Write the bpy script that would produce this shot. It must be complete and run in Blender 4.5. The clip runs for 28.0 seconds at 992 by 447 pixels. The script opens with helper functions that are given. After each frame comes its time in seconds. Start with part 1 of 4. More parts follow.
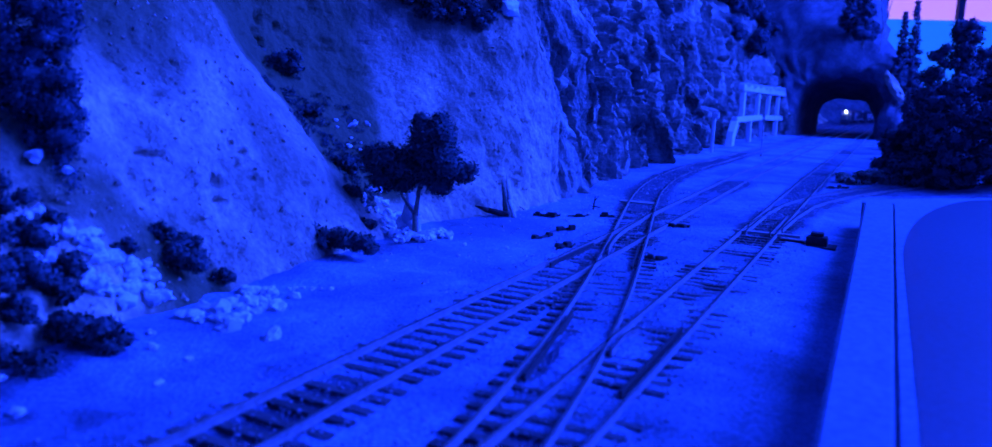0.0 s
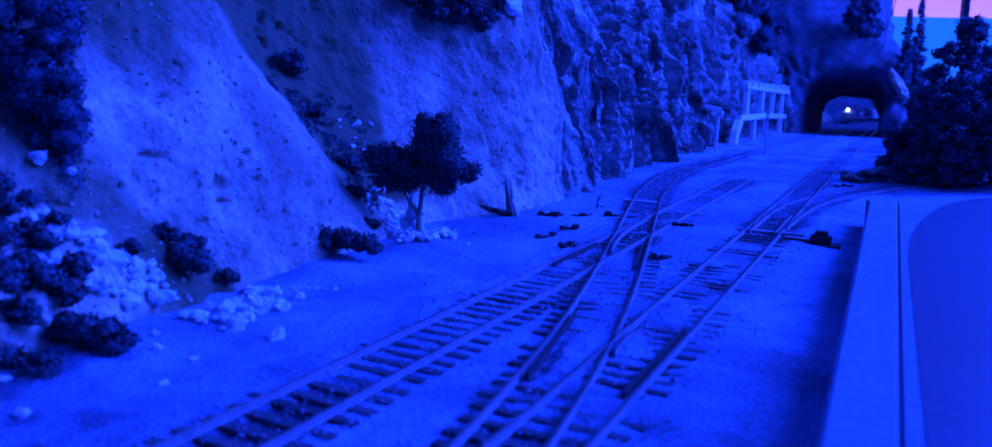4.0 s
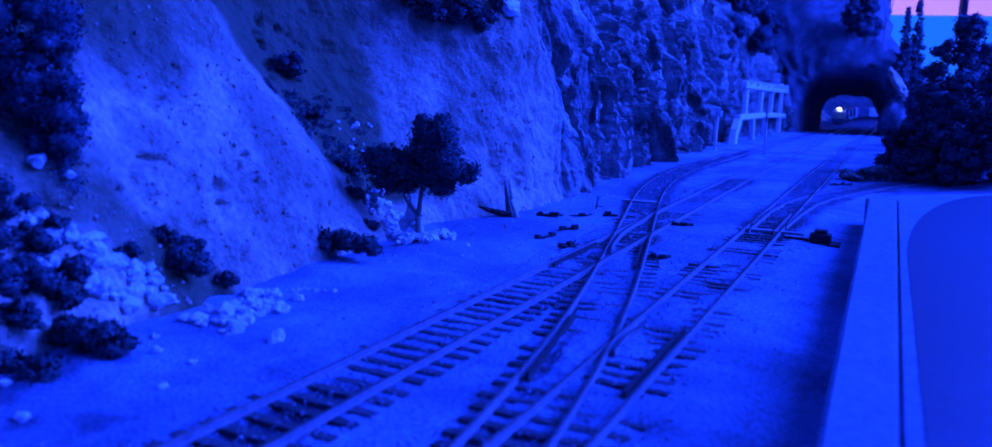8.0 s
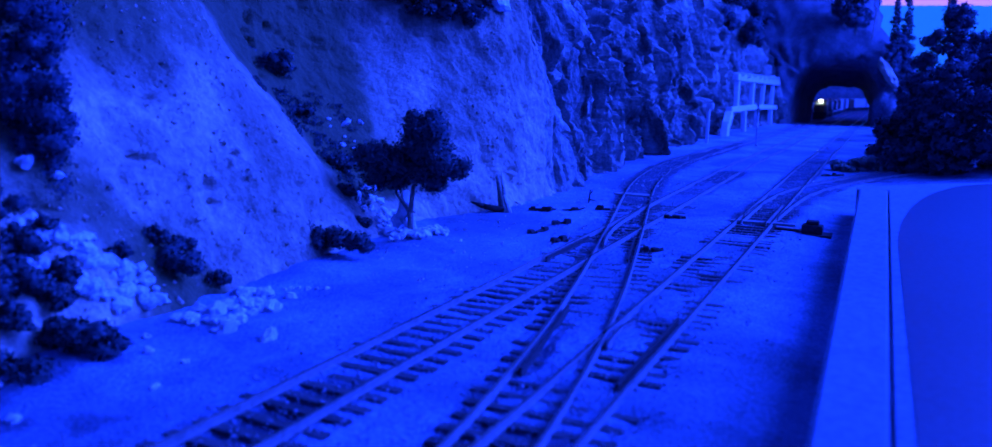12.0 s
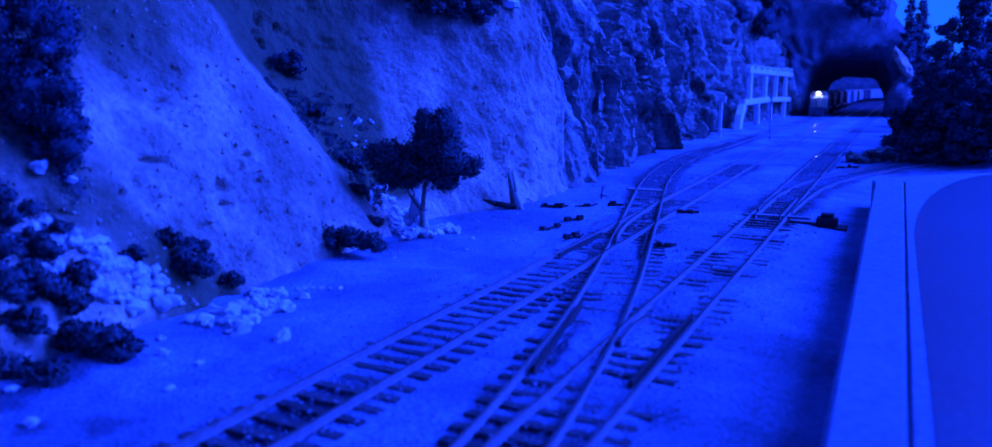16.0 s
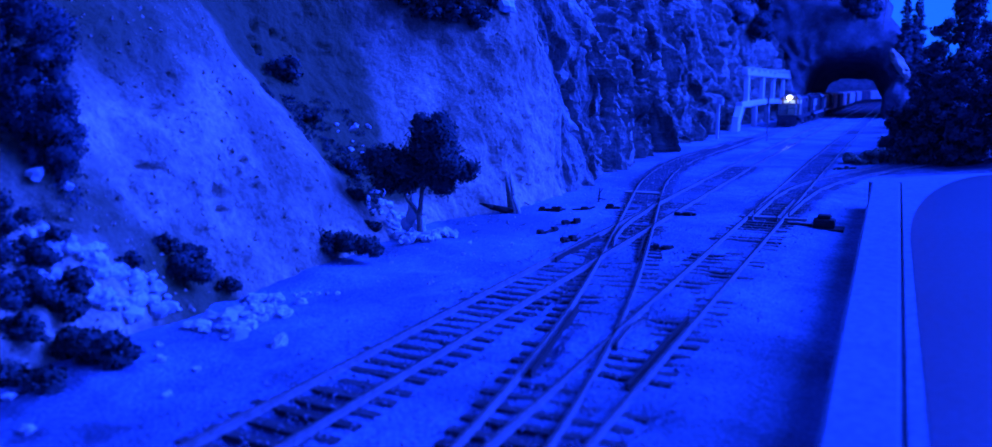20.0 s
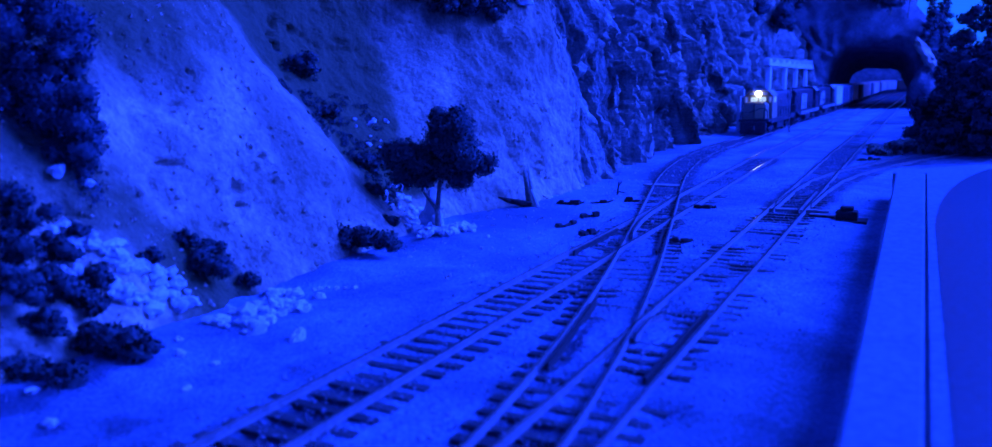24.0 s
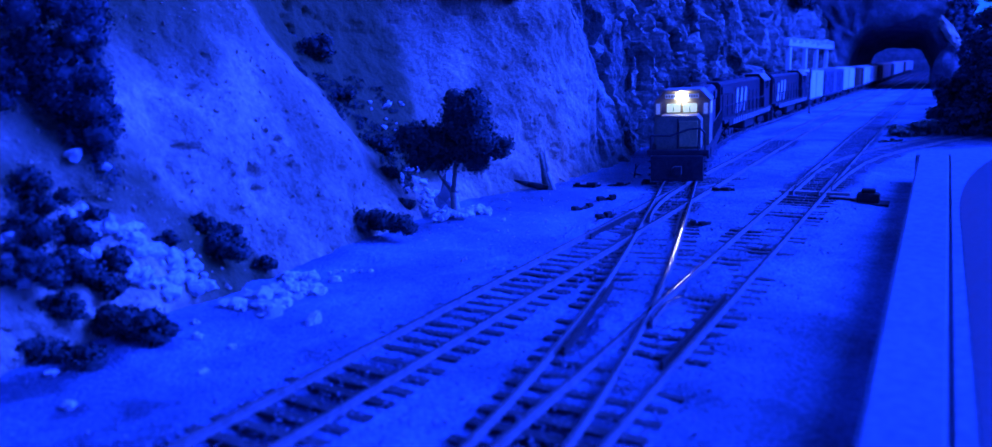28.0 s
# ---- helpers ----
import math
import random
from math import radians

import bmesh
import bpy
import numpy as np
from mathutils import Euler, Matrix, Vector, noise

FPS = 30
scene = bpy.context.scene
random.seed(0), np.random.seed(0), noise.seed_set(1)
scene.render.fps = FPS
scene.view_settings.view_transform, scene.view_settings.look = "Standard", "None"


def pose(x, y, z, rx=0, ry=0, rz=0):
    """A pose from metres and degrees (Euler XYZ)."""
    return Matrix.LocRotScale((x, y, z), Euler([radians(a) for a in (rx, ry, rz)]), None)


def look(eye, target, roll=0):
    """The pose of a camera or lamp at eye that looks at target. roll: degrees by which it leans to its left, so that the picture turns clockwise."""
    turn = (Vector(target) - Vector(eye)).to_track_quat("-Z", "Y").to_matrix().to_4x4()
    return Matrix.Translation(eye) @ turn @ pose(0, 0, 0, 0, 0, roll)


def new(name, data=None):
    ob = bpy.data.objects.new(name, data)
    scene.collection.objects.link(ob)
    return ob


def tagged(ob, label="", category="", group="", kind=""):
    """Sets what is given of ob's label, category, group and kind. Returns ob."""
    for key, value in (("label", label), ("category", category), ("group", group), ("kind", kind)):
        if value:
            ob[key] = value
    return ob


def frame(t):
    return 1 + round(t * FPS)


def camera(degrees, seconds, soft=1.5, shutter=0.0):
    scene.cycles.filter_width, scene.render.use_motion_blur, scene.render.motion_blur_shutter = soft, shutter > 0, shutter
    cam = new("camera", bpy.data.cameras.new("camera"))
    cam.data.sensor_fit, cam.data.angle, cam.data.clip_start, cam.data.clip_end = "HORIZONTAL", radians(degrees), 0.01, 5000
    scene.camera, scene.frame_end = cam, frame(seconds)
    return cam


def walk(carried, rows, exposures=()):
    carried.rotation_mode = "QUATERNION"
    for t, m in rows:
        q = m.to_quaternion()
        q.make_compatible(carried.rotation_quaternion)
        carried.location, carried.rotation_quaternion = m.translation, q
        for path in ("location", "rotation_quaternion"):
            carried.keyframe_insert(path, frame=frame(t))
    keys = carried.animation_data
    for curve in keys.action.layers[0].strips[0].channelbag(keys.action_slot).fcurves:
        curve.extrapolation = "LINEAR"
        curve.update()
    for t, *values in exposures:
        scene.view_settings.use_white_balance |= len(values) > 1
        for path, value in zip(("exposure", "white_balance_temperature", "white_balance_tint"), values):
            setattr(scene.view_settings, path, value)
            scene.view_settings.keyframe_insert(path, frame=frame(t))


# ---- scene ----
cam = camera(66.0, 28.0, soft=1.5)
cam.data.dof.use_dof = True
cam.data.dof.focus_distance = 0.46
cam.data.dof.aperture_fstop = 19.0
PATH = [
    (0, pose(-0.00422, -0.00181, 0.07064, 80.051, -1.346, -0.548)),
    (0.5, pose(-0.00425, -0.00201, 0.07107, 80.239, -1.313, -0.452)),
    (1, pose(-0.00458, -0.00256, 0.07088, 80.832, -1.506, -0.061)),
    (1.5, pose(-0.00414, -0.00218, 0.07067, 80.538, -1.150, 0.215)),
    (2, pose(-0.00399, -0.00183, 0.07075, 80.249, -1.004, 0.092)),
    (2.5, pose(-0.00398, -0.00182, 0.07075, 80.051, -1.070, 0.060)),
    (3, pose(-0.00397, -0.00140, 0.07078, 79.823, -1.041, -0.014)),
    (3.5, pose(-0.00395, -0.00176, 0.07079, 79.985, -1.086, -0.240)),
    (5.5, pose(-0.00403, -0.00167, 0.07084, 79.988, -1.150, -0.316)),
    (6, pose(-0.00389, -0.00143, 0.07071, 79.668, -0.984, 0.124)),
    (6.5, pose(-0.00390, -0.00128, 0.07057, 79.569, -0.935, 0.079)),
    (7, pose(-0.00364, -0.00132, 0.07068, 79.616, -0.830, -0.181)),
    (7.5, pose(-0.00364, -0.00177, 0.07079, 79.940, -0.826, -0.547)),
    (8, pose(-0.00367, -0.00175, 0.07072, 80.058, -0.754, -0.351)),
    (8.5, pose(-0.00344, -0.00154, 0.07073, 79.890, -0.560, -0.510)),
    (9, pose(-0.00335, -0.00160, 0.07064, 79.735, -0.415, -0.618)),
    (9.5, pose(-0.00321, -0.00150, 0.07067, 79.680, -0.372, -0.794)),
    (10, pose(-0.00328, -0.00193, 0.07073, 80.105, -0.396, -0.732)),
    (10.5, pose(-0.00318, -0.00190, 0.07096, 79.977, -0.304, -0.708)),
    (11, pose(-0.00307, -0.00176, 0.07083, 79.904, -0.217, -1.005)),
    (11.5, pose(-0.00314, -0.00210, 0.07085, 80.194, -0.253, -0.860)),
    (12, pose(-0.00298, -0.00161, 0.07067, 79.710, -0.081, -0.934)),
    (12.5, pose(-0.00278, -0.00109, 0.07075, 79.407, 0.169, -0.763)),
    (14.5, pose(-0.00270, -0.00120, 0.07103, 79.483, 0.317, -0.726)),
    (15, pose(-0.00279, -0.00093, 0.07119, 79.775, 0.536, -0.356)),
    (15.5, pose(-0.00247, -0.00172, 0.07080, 80.070, 0.693, -0.154)),
    (16, pose(-0.00235, -0.00105, 0.07078, 79.490, 0.912, -0.095)),
    (16.5, pose(-0.00233, -0.00113, 0.07070, 79.502, 0.902, -0.058)),
    (17, pose(-0.00235, -0.00096, 0.07045, 79.228, 0.980, -0.222)),
    (17.5, pose(-0.00246, -0.00080, 0.07065, 79.244, 0.882, -0.115)),
    (18, pose(-0.00234, -0.00075, 0.07081, 79.336, 0.935, 0.091)),
    (18.5, pose(-0.00228, -0.00081, 0.07068, 79.289, 1.147, 0.024)),
    (19, pose(-0.00203, -0.00153, 0.07052, 79.814, 1.190, 0.106)),
    (19.5, pose(-0.00186, -0.00096, 0.07046, 79.517, 1.497, -0.062)),
    (20, pose(-0.00142, -0.00146, 0.07079, 79.784, 1.336, -0.229)),
    (20.5, pose(-0.00046, -0.00088, 0.07051, 79.405, 1.461, -0.026)),
    (21, pose(-0.00074, -0.00120, 0.07054, 79.867, 1.449, 0.208)),
    (21.5, pose(-0.00051, -0.00115, 0.07057, 79.616, 1.611, 0.443)),
    (23.5, pose(-0.00072, -0.00080, 0.07045, 79.619, 1.605, 1.061)),
    (24, pose(-0.00041, -0.00069, 0.07055, 79.377, 1.936, 1.201)),
    (24.5, pose(-0.00016, -0.00038, 0.07052, 79.135, 2.078, 1.371)),
    (25, pose(-0.00000, -0.00000, 0.07031, 78.739, 2.348, 1.328)),
    (25.5, pose(-0.00006, -0.00035, 0.07054, 78.913, 2.334, 1.312)),
    (26, pose(-0.00018, -0.00053, 0.07065, 79.278, 2.325, 1.379)),
    (26.5, pose(0.00005, -0.00008, 0.07043, 78.690, 2.503, 1.439)),
    (27, pose(0.00001, 0.00027, 0.07042, 78.554, 2.497, 1.517)),
    (27.5, pose(-0.00014, 0.00050, 0.07038, 78.404, 2.302, 1.855)),
    (28, pose(-0.00025, 0.00091, 0.07033, 78.137, 2.232, 2.393)),
]
walk(cam, PATH)

# ---- light: a blue stage lamp over the layout, a second one added, dim blue room ----
world = bpy.data.worlds.new("room_glow")
scene.world = world
world.use_nodes = True
world.node_tree.nodes["Background"].inputs[0].default_value = (0.0075, 0.039, 1.0, 1)
world.node_tree.nodes["Background"].inputs[1].default_value = 1.5
BLUE = (0.0085, 0.0415, 1.0)


def area_lamp(name, place, target, size, power, color):
    data = bpy.data.lights.new(name, "AREA")
    data.shape, data.size, data.energy, data.color = "DISK", size, power, color
    ob = new(name, data)
    ob.matrix_world = look(place, target)
    return ob


area_lamp("blue_light", (1.50, 0.46, 0.98), (0.15, 0.5, 0.0), 1.5, 290.0, BLUE)
# Unseen second lamp, added to brighten the valley beyond the tunnel.
area_lamp("blue_light", (2.9, 2.8, 1.6), (1.4, 3.0, 0.0), 0.8, 85.0, BLUE)

# ---- plan: u runs along the tracks, v to the side, z up ----
SU, CU = math.sin(radians(28)), math.cos(radians(28))
TRACK_TURN = -28.0


def grade(u):
    return -0.0108 * max(0.0, u - 0.7) if u > 0.72 else 0.0


def place(u, v, z=0.0):
    """World point of plan (u, v), z above the trackbed."""
    return Vector((SU * u + CU * v, CU * u - SU * v, z + grade(u)))


def table(x, rows):
    """Smooth value from rows of (x, value)."""
    if x <= rows[0][0]:
        return rows[0][1]
    for (a, va), (b, vb) in zip(rows, rows[1:]):
        if x <= b:
            k = (x - a) / (b - a)
            return va + (vb - va) * k
    return rows[-1][1]


def smooth_table(rows, lo, hi, n=400, passes=6):
    vals = np.array([table(lo + (hi - lo) * i / n, rows) for i in range(n + 1)])
    for _ in range(passes):
        mid = (vals[:-2] + 2 * vals[1:-1] + vals[2:]) / 4
        vals = np.concatenate([vals[:1], mid, vals[-1:]])
    return lambda x: float(np.interp(x, np.linspace(lo, hi, n + 1), vals))


def sstep(a, b, x):
    k = min(1.0, max(0.0, (x - a) / (b - a)))
    return k * k * (3 - 2 * k)


V_A, V_C = -0.1146, -0.0597
cliff_track = smooth_table([(-0.3, V_C), (.04, V_C), (.115, -.0645), (.186, -.075), (.2536, -.089), (.2925, -.0985), (.397, -.1235), (.427, -.1312),
                            (.516, -.1525), (.60, -.166), (.68, -.1715), (.80, -.171), (1.0, -.169), (1.34, -.164), (1.82, -.159),
                            (2.52, -.158), (5.2, -.158)], -0.3, 5.2, 1100, 60)
branch_track = smooth_table([(.40, V_C), (.47, -.057), (.52, -.053), (.56, -.045), (.60, -.033), (.65, -.012), (.70, .014), (.78, .06), (.9, .14)], .4, .9, 200, 12)
GAUGE = 0.0163
RAIL_TOP = 0.0021

# ---- materials ----


def material(name, base, rough=0.85, metal=0.0, second=None, scale=300.0, fine=1500.0, bump=0.3, dist=0.0004, third=None, island=0.0, emit=None, spec=0.3, broad=0.0, dark_tint=None, stretch=1.0, deep=.5):
    m = bpy.data.materials.new(name)
    m.use_nodes = True
    nt = m.node_tree
    p = nt.nodes["Principled BSDF"]
    p.inputs["Roughness"].default_value = rough
    p.inputs["Metallic"].default_value = metal
    p.inputs["Specular IOR Level"].default_value = spec
    co = nt.nodes.new("ShaderNodeTexCoord")
    n1 = nt.nodes.new("ShaderNodeTexNoise")
    n1.inputs["Scale"].default_value, n1.inputs["Detail"].default_value, n1.inputs["Roughness"].default_value = scale, 6, 0.65
    n2 = nt.nodes.new("ShaderNodeTexNoise")
    n2.inputs["Scale"].default_value, n2.inputs["Detail"].default_value, n2.inputs["Roughness"].default_value = fine, 4, 0.6
    for n in (n1, n2):
        nt.links.new(co.outputs["Object"], n.inputs["Vector"])
    r1 = nt.nodes.new("ShaderNodeValToRGB")
    b2 = second or tuple(c * 0.6 for c in base)
    r1.color_ramp.elements[0].position, r1.color_ramp.elements[0].color = 0.36, (*b2, 1)
    r1.color_ramp.elements[1].position, r1.color_ramp.elements[1].color = 0.62, (*base, 1)
    nt.links.new(n1.outputs["Fac"], r1.inputs["Fac"])
    mix = nt.nodes.new("ShaderNodeMix")
    mix.data_type, mix.blend_type = "RGBA", "MULTIPLY"
    mix.inputs[0].default_value = 1.0
    r2 = nt.nodes.new("ShaderNodeValToRGB")
    r2.color_ramp.elements[0].position, r2.color_ramp.elements[0].color = 0.3, (*(third or (0.62, 0.62, 0.62)), 1)
    r2.color_ramp.elements[1].position, r2.color_ramp.elements[1].color = 0.66, (1, 1, 1, 1)
    nt.links.new(n2.outputs["Fac"], r2.inputs["Fac"])
    nt.links.new(r1.outputs["Color"], mix.inputs[6])
    nt.links.new(r2.outputs["Color"], mix.inputs[7])
    out = mix.outputs[2]
    if broad:
        n3 = nt.nodes.new("ShaderNodeTexNoise")
        n3.inputs["Scale"].default_value, n3.inputs["Detail"].default_value, n3.inputs["Roughness"].default_value, n3.inputs["Distortion"].default_value = broad, 5, 0.62, .6
        mp = nt.nodes.new("ShaderNodeMapping")
        mp.inputs["Scale"].default_value = (1, 1, stretch)
        nt.links.new(co.outputs["Object"], mp.inputs["Vector"])
        nt.links.new(mp.outputs["Vector"], n3.inputs["Vector"])
        r3 = nt.nodes.new("ShaderNodeValToRGB")
        r3.color_ramp.elements[0].position, r3.color_ramp.elements[0].color = 0.40, (deep, deep * .97, deep * .92, 1)
        r3.color_ramp.elements[1].position, r3.color_ramp.elements[1].color = 0.6, (1, 1, 1, 1)
        nt.links.new(n3.outputs["Fac"], r3.inputs["Fac"])
        m3 = nt.nodes.new("ShaderNodeMix")
        m3.data_type, m3.blend_type = "RGBA", "MULTIPLY"
        m3.inputs[0].default_value = 1.0
        nt.links.new(out, m3.inputs[6])
        nt.links.new(r3.outputs["Color"], m3.inputs[7])
        out = m3.outputs[2]
    if dark_tint:
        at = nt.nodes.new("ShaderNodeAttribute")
        at.attribute_name = "dark_tint"
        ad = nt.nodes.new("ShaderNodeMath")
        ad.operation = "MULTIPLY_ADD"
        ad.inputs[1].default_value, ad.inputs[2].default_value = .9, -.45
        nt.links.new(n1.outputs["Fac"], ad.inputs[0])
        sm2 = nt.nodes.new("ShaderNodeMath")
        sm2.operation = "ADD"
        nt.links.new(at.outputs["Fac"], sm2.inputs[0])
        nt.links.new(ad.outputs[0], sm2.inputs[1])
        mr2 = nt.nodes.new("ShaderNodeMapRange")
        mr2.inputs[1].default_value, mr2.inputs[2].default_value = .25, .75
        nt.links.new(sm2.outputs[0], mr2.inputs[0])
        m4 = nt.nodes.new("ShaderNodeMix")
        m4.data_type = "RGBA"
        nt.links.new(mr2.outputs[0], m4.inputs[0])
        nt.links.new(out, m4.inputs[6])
        m4.inputs[7].default_value = (*dark_tint, 1)
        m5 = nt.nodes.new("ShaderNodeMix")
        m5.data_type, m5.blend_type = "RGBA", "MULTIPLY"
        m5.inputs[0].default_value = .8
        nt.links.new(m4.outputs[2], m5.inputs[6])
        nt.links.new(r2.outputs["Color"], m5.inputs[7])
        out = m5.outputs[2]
    if island:
        info = nt.nodes.new("ShaderNodeNewGeometry")
        obi = nt.nodes.new("ShaderNodeObjectInfo")
        add = nt.nodes.new("ShaderNodeMath")
        add.operation = "ADD"
        nt.links.new(info.outputs["Random Per Island"], add.inputs[0])
        nt.links.new(obi.outputs["Random"], add.inputs[1])
        fr = nt.nodes.new("ShaderNodeMath")
        fr.operation = "FRACT"
        nt.links.new(add.outputs[0], fr.inputs[0])
        mr = nt.nodes.new("ShaderNodeMapRange")
        mr.inputs[3].default_value, mr.inputs[4].default_value = 1 - island, 1.0
        nt.links.new(fr.outputs[0], mr.inputs[0])
        m2 = nt.nodes.new("ShaderNodeMix")
        m2.data_type, m2.blend_type = "RGBA", "MULTIPLY"
        m2.inputs[0].default_value = 1.0
        nt.links.new(out, m2.inputs[6])
        nt.links.new(mr.outputs[0], m2.inputs[7])
        out = m2.outputs[2]
    nt.links.new(out, p.inputs["Base Color"])
    if bump:
        bm_ = nt.nodes.new("ShaderNodeBump")
        bm_.inputs["Strength"].default_value, bm_.inputs["Distance"].default_value = bump, dist
        sm = nt.nodes.new("ShaderNodeMath")
        sm.operation = "ADD"
        nt.links.new(n1.outputs["Fac"], sm.inputs[0])
        nt.links.new(n2.outputs["Fac"], sm.inputs[1])
        nt.links.new(sm.outputs[0], bm_.inputs["Height"])
        nt.links.new(bm_.outputs["Normal"], p.inputs["Normal"])
    if emit:
        p.inputs["Emission Color"].default_value = (*emit[0], 1)
        p.inputs["Emission Strength"].default_value = emit[1]
    return m


SAND = material("sandy_ground", (.29, .45, .65), .95, second=(.23, .35, .51), scale=60, fine=900, bump=.8, dist=.0012, broad=14, dark_tint=(.05, .06, .09))
GRAIN = material("ballast_grain", (.42, .44, .50), .9, second=(.28, .29, .34), scale=120, fine=900, bump=.4, island=.5)
PLASTER = material("plaster_rock", (.74, .55, .40), .92, second=(.56, .415, .295), scale=24, fine=420, bump=.7, dist=.0022, third=(.72, .72, .72), broad=16, stretch=.6, deep=.45, dark_tint=(.11, .09, .04))
# Stretched dark streaks stand in for shade in the crevices.
CRAG = material("crag_rock", (.48, .45, .39), .9, second=(.21, .20, .17), scale=30, fine=300, bump=.8, dist=.003, broad=22, stretch=.35, deep=.24)
DARKROCK = material("dark_rock", (.19, .19, .21), .9, second=(.10, .10, .11), scale=40, fine=300, bump=.7, dist=.003)
WHITESTONE = material("pale_stone", (.90, .90, .90), .85, second=(.78, .78, .78), scale=200, fine=900, bump=.5, island=.25)
TIE = material("stained_tie_wood", (.13, .115, .11), .85, second=(.07, .06, .058), scale=300, fine=1500, bump=.5, island=.5)
RAIL = material("weathered_rail", (.24, .225, .23), .75, .0, second=(.16, .15, .15), scale=400, fine=2000, bump=.2)
RAILHEAD = material("polished_rail_head", (.42, .41, .41), .13, .85, second=(.32, .31, .31), scale=200, fine=900, bump=.12)
LEAF = material("dark_foliage", (.10, .13, .13), .9, second=(.075, .10, .10), scale=300, fine=1200, bump=0, island=.3, spec=.15)
LEAF2 = material("conifer_foliage", (.10, .135, .155), .9, second=(.08, .11, .125), scale=300, fine=1200, bump=0, island=.3, spec=.15)
SCRUB = material("gully_scrub", (.40, .42, .34), .9, second=(.26, .27, .22), scale=120, fine=800, bump=.5, dist=.002, island=.4)
BARK = material("bark", (.30, .25, .20), .9, second=(.16, .13, .10), scale=500, fine=2000, bump=.6)
PALEWOOD = material("bare_grey_wood", (.55, .5, .44), .85, second=(.40, .36, .31), scale=300, fine=1500, bump=.5)
WHITEPAINT = material("dirty_white_paint", (.74, .73, .70), .7, second=(.58, .56, .53), scale=150, fine=900, bump=.25)
CURB = material("painted_board", (.165, .255, .305), .75, second=(.135, .205, .25), scale=18, fine=500, bump=.12, dist=.0004, spec=.12)
PANEL = material("smooth_panel", (.048, .072, .094), .45, second=(.04, .06, .08), scale=10, fine=600, bump=.05, spec=.5)
GLASS = material("dark_cab_glass", (.03, .035, .04), .15, bump=0, spec=.5)
DEBRIS = material("rusty_scrap", (.05, .04, .035), .8, second=(.025, .02, .018), scale=400, fine=1500, bump=.5)
BLACK = material("sooty_black", (.055, .055, .065), .7, second=(.038, .038, .045), scale=200, fine=900, bump=.15)
GREYPAINT = material("weathered_grey_paint", (.36, .34, .33), .55, second=(.27, .25, .24), scale=120, fine=900, bump=.15)
# Warm tint of both paints stands in for headlight glare on the front.
MAROON = material("loco_paint_glare_tint", (.38, .28, .17), .5, second=(.30, .22, .135), scale=120, fine=900, bump=.1)
NOSE = material("worn_nose_paint_glare_tint", (.75, .52, .24), .55, second=(.62, .43, .2), scale=120, fine=900, bump=.1)
BOXBROWN = material("boxcar_brown", (.20, .10, .07), .75, second=(.13, .065, .045), scale=90, fine=700, bump=.2)
HOODGREY = material("faded_blue_grey_hood", (.085, .09, .105), .55, second=(.06, .064, .076), scale=120, fine=900, bump=.12)
LOCOBLUE = material("dark_blue_loco_paint", (.034, .037, .05), .5, second=(.024, .026, .036), scale=120, fine=900, bump=.1)
BOXBLUE = material("boxcar_blue_grey", (.16, .18, .24), .7, second=(.11, .12, .17), scale=90, fine=700, bump=.2)
REEFER = material("reefer_white", (.80, .80, .78), .6, second=(.66, .65, .62), scale=90, fine=700, bump=.15)
LAMPGLOW = material("headlight_glow", (1, .95, .8), .4, bump=0, emit=((.72, .86, .95), 48.0))
CABGLOW = material("lit_cab_glass", (.9, .9, .8), .3, bump=0, emit=((.55, .78, .70), .75))
NUMGLOW = material("lit_number_board", (.9, .9, .9), .4, bump=0, emit=((.10, .18, .6), .6))

# ---- mesh helpers ----


def mesh_from(name, verts, faces, mat, smooth=False):
    me = bpy.data.meshes.new(name)
    me.from_pydata([tuple(v) for v in verts], [], faces)
    me.materials.append(mat)
    if smooth:
        me.polygons.foreach_set("use_smooth", [True] * len(me.polygons))
    me.update()
    return me


def bm_mesh(name, bm, mat, smooth=False):
    me = bpy.data.meshes.new(name)
    bmesh.ops.recalc_face_normals(bm, faces=bm.faces)
    bm.to_mesh(me)
    bm.free()
    me.materials.append(mat)
    if smooth:
        me.polygons.foreach_set("use_smooth", [True] * len(me.polygons))
    return me


def thing(name, label, category, m=None, group="", kind="", data=None):
    ob = new(name, data)
    if m is not None:
        ob.matrix_world = m
    return tagged(ob, label, category, group, kind)


def part(name, bm, mat, parent, label="", smooth=False, m=None):
    me = bm if isinstance(bm, bpy.types.Mesh) else bm_mesh(name, bm, mat, smooth)
    ob = new(name, me)
    ob.parent = parent
    if m is not None:
        ob.matrix_local = m
    if label:
        tagged(ob, label)
    return ob


def box(bm, x0, x1, y0, y1, z0, z1, bevel=0.0, m=None):
    r = bmesh.ops.create_cube(bm, size=1)
    vs = r["verts"]
    bmesh.ops.scale(bm, vec=(x1 - x0, y1 - y0, z1 - z0), verts=vs)
    bmesh.ops.translate(bm, vec=((x0 + x1) / 2, (y0 + y1) / 2, (z0 + z1) / 2), verts=vs)
    if bevel:
        es = list({e for v in vs for e in v.link_edges})
        r = bmesh.ops.bevel(bm, geom=es, offset=bevel, segments=2, affect="EDGES", profile=.6)
        vs = list({v for f in r["faces"] for v in f.verts} | {v for v in vs if v.is_valid})
    if m is not None:
        bmesh.ops.transform(bm, matrix=m, verts=vs)
    return vs


def boxed(*args, **kw):
    bm = bmesh.new()
    box(bm, *args, **kw)
    return bm


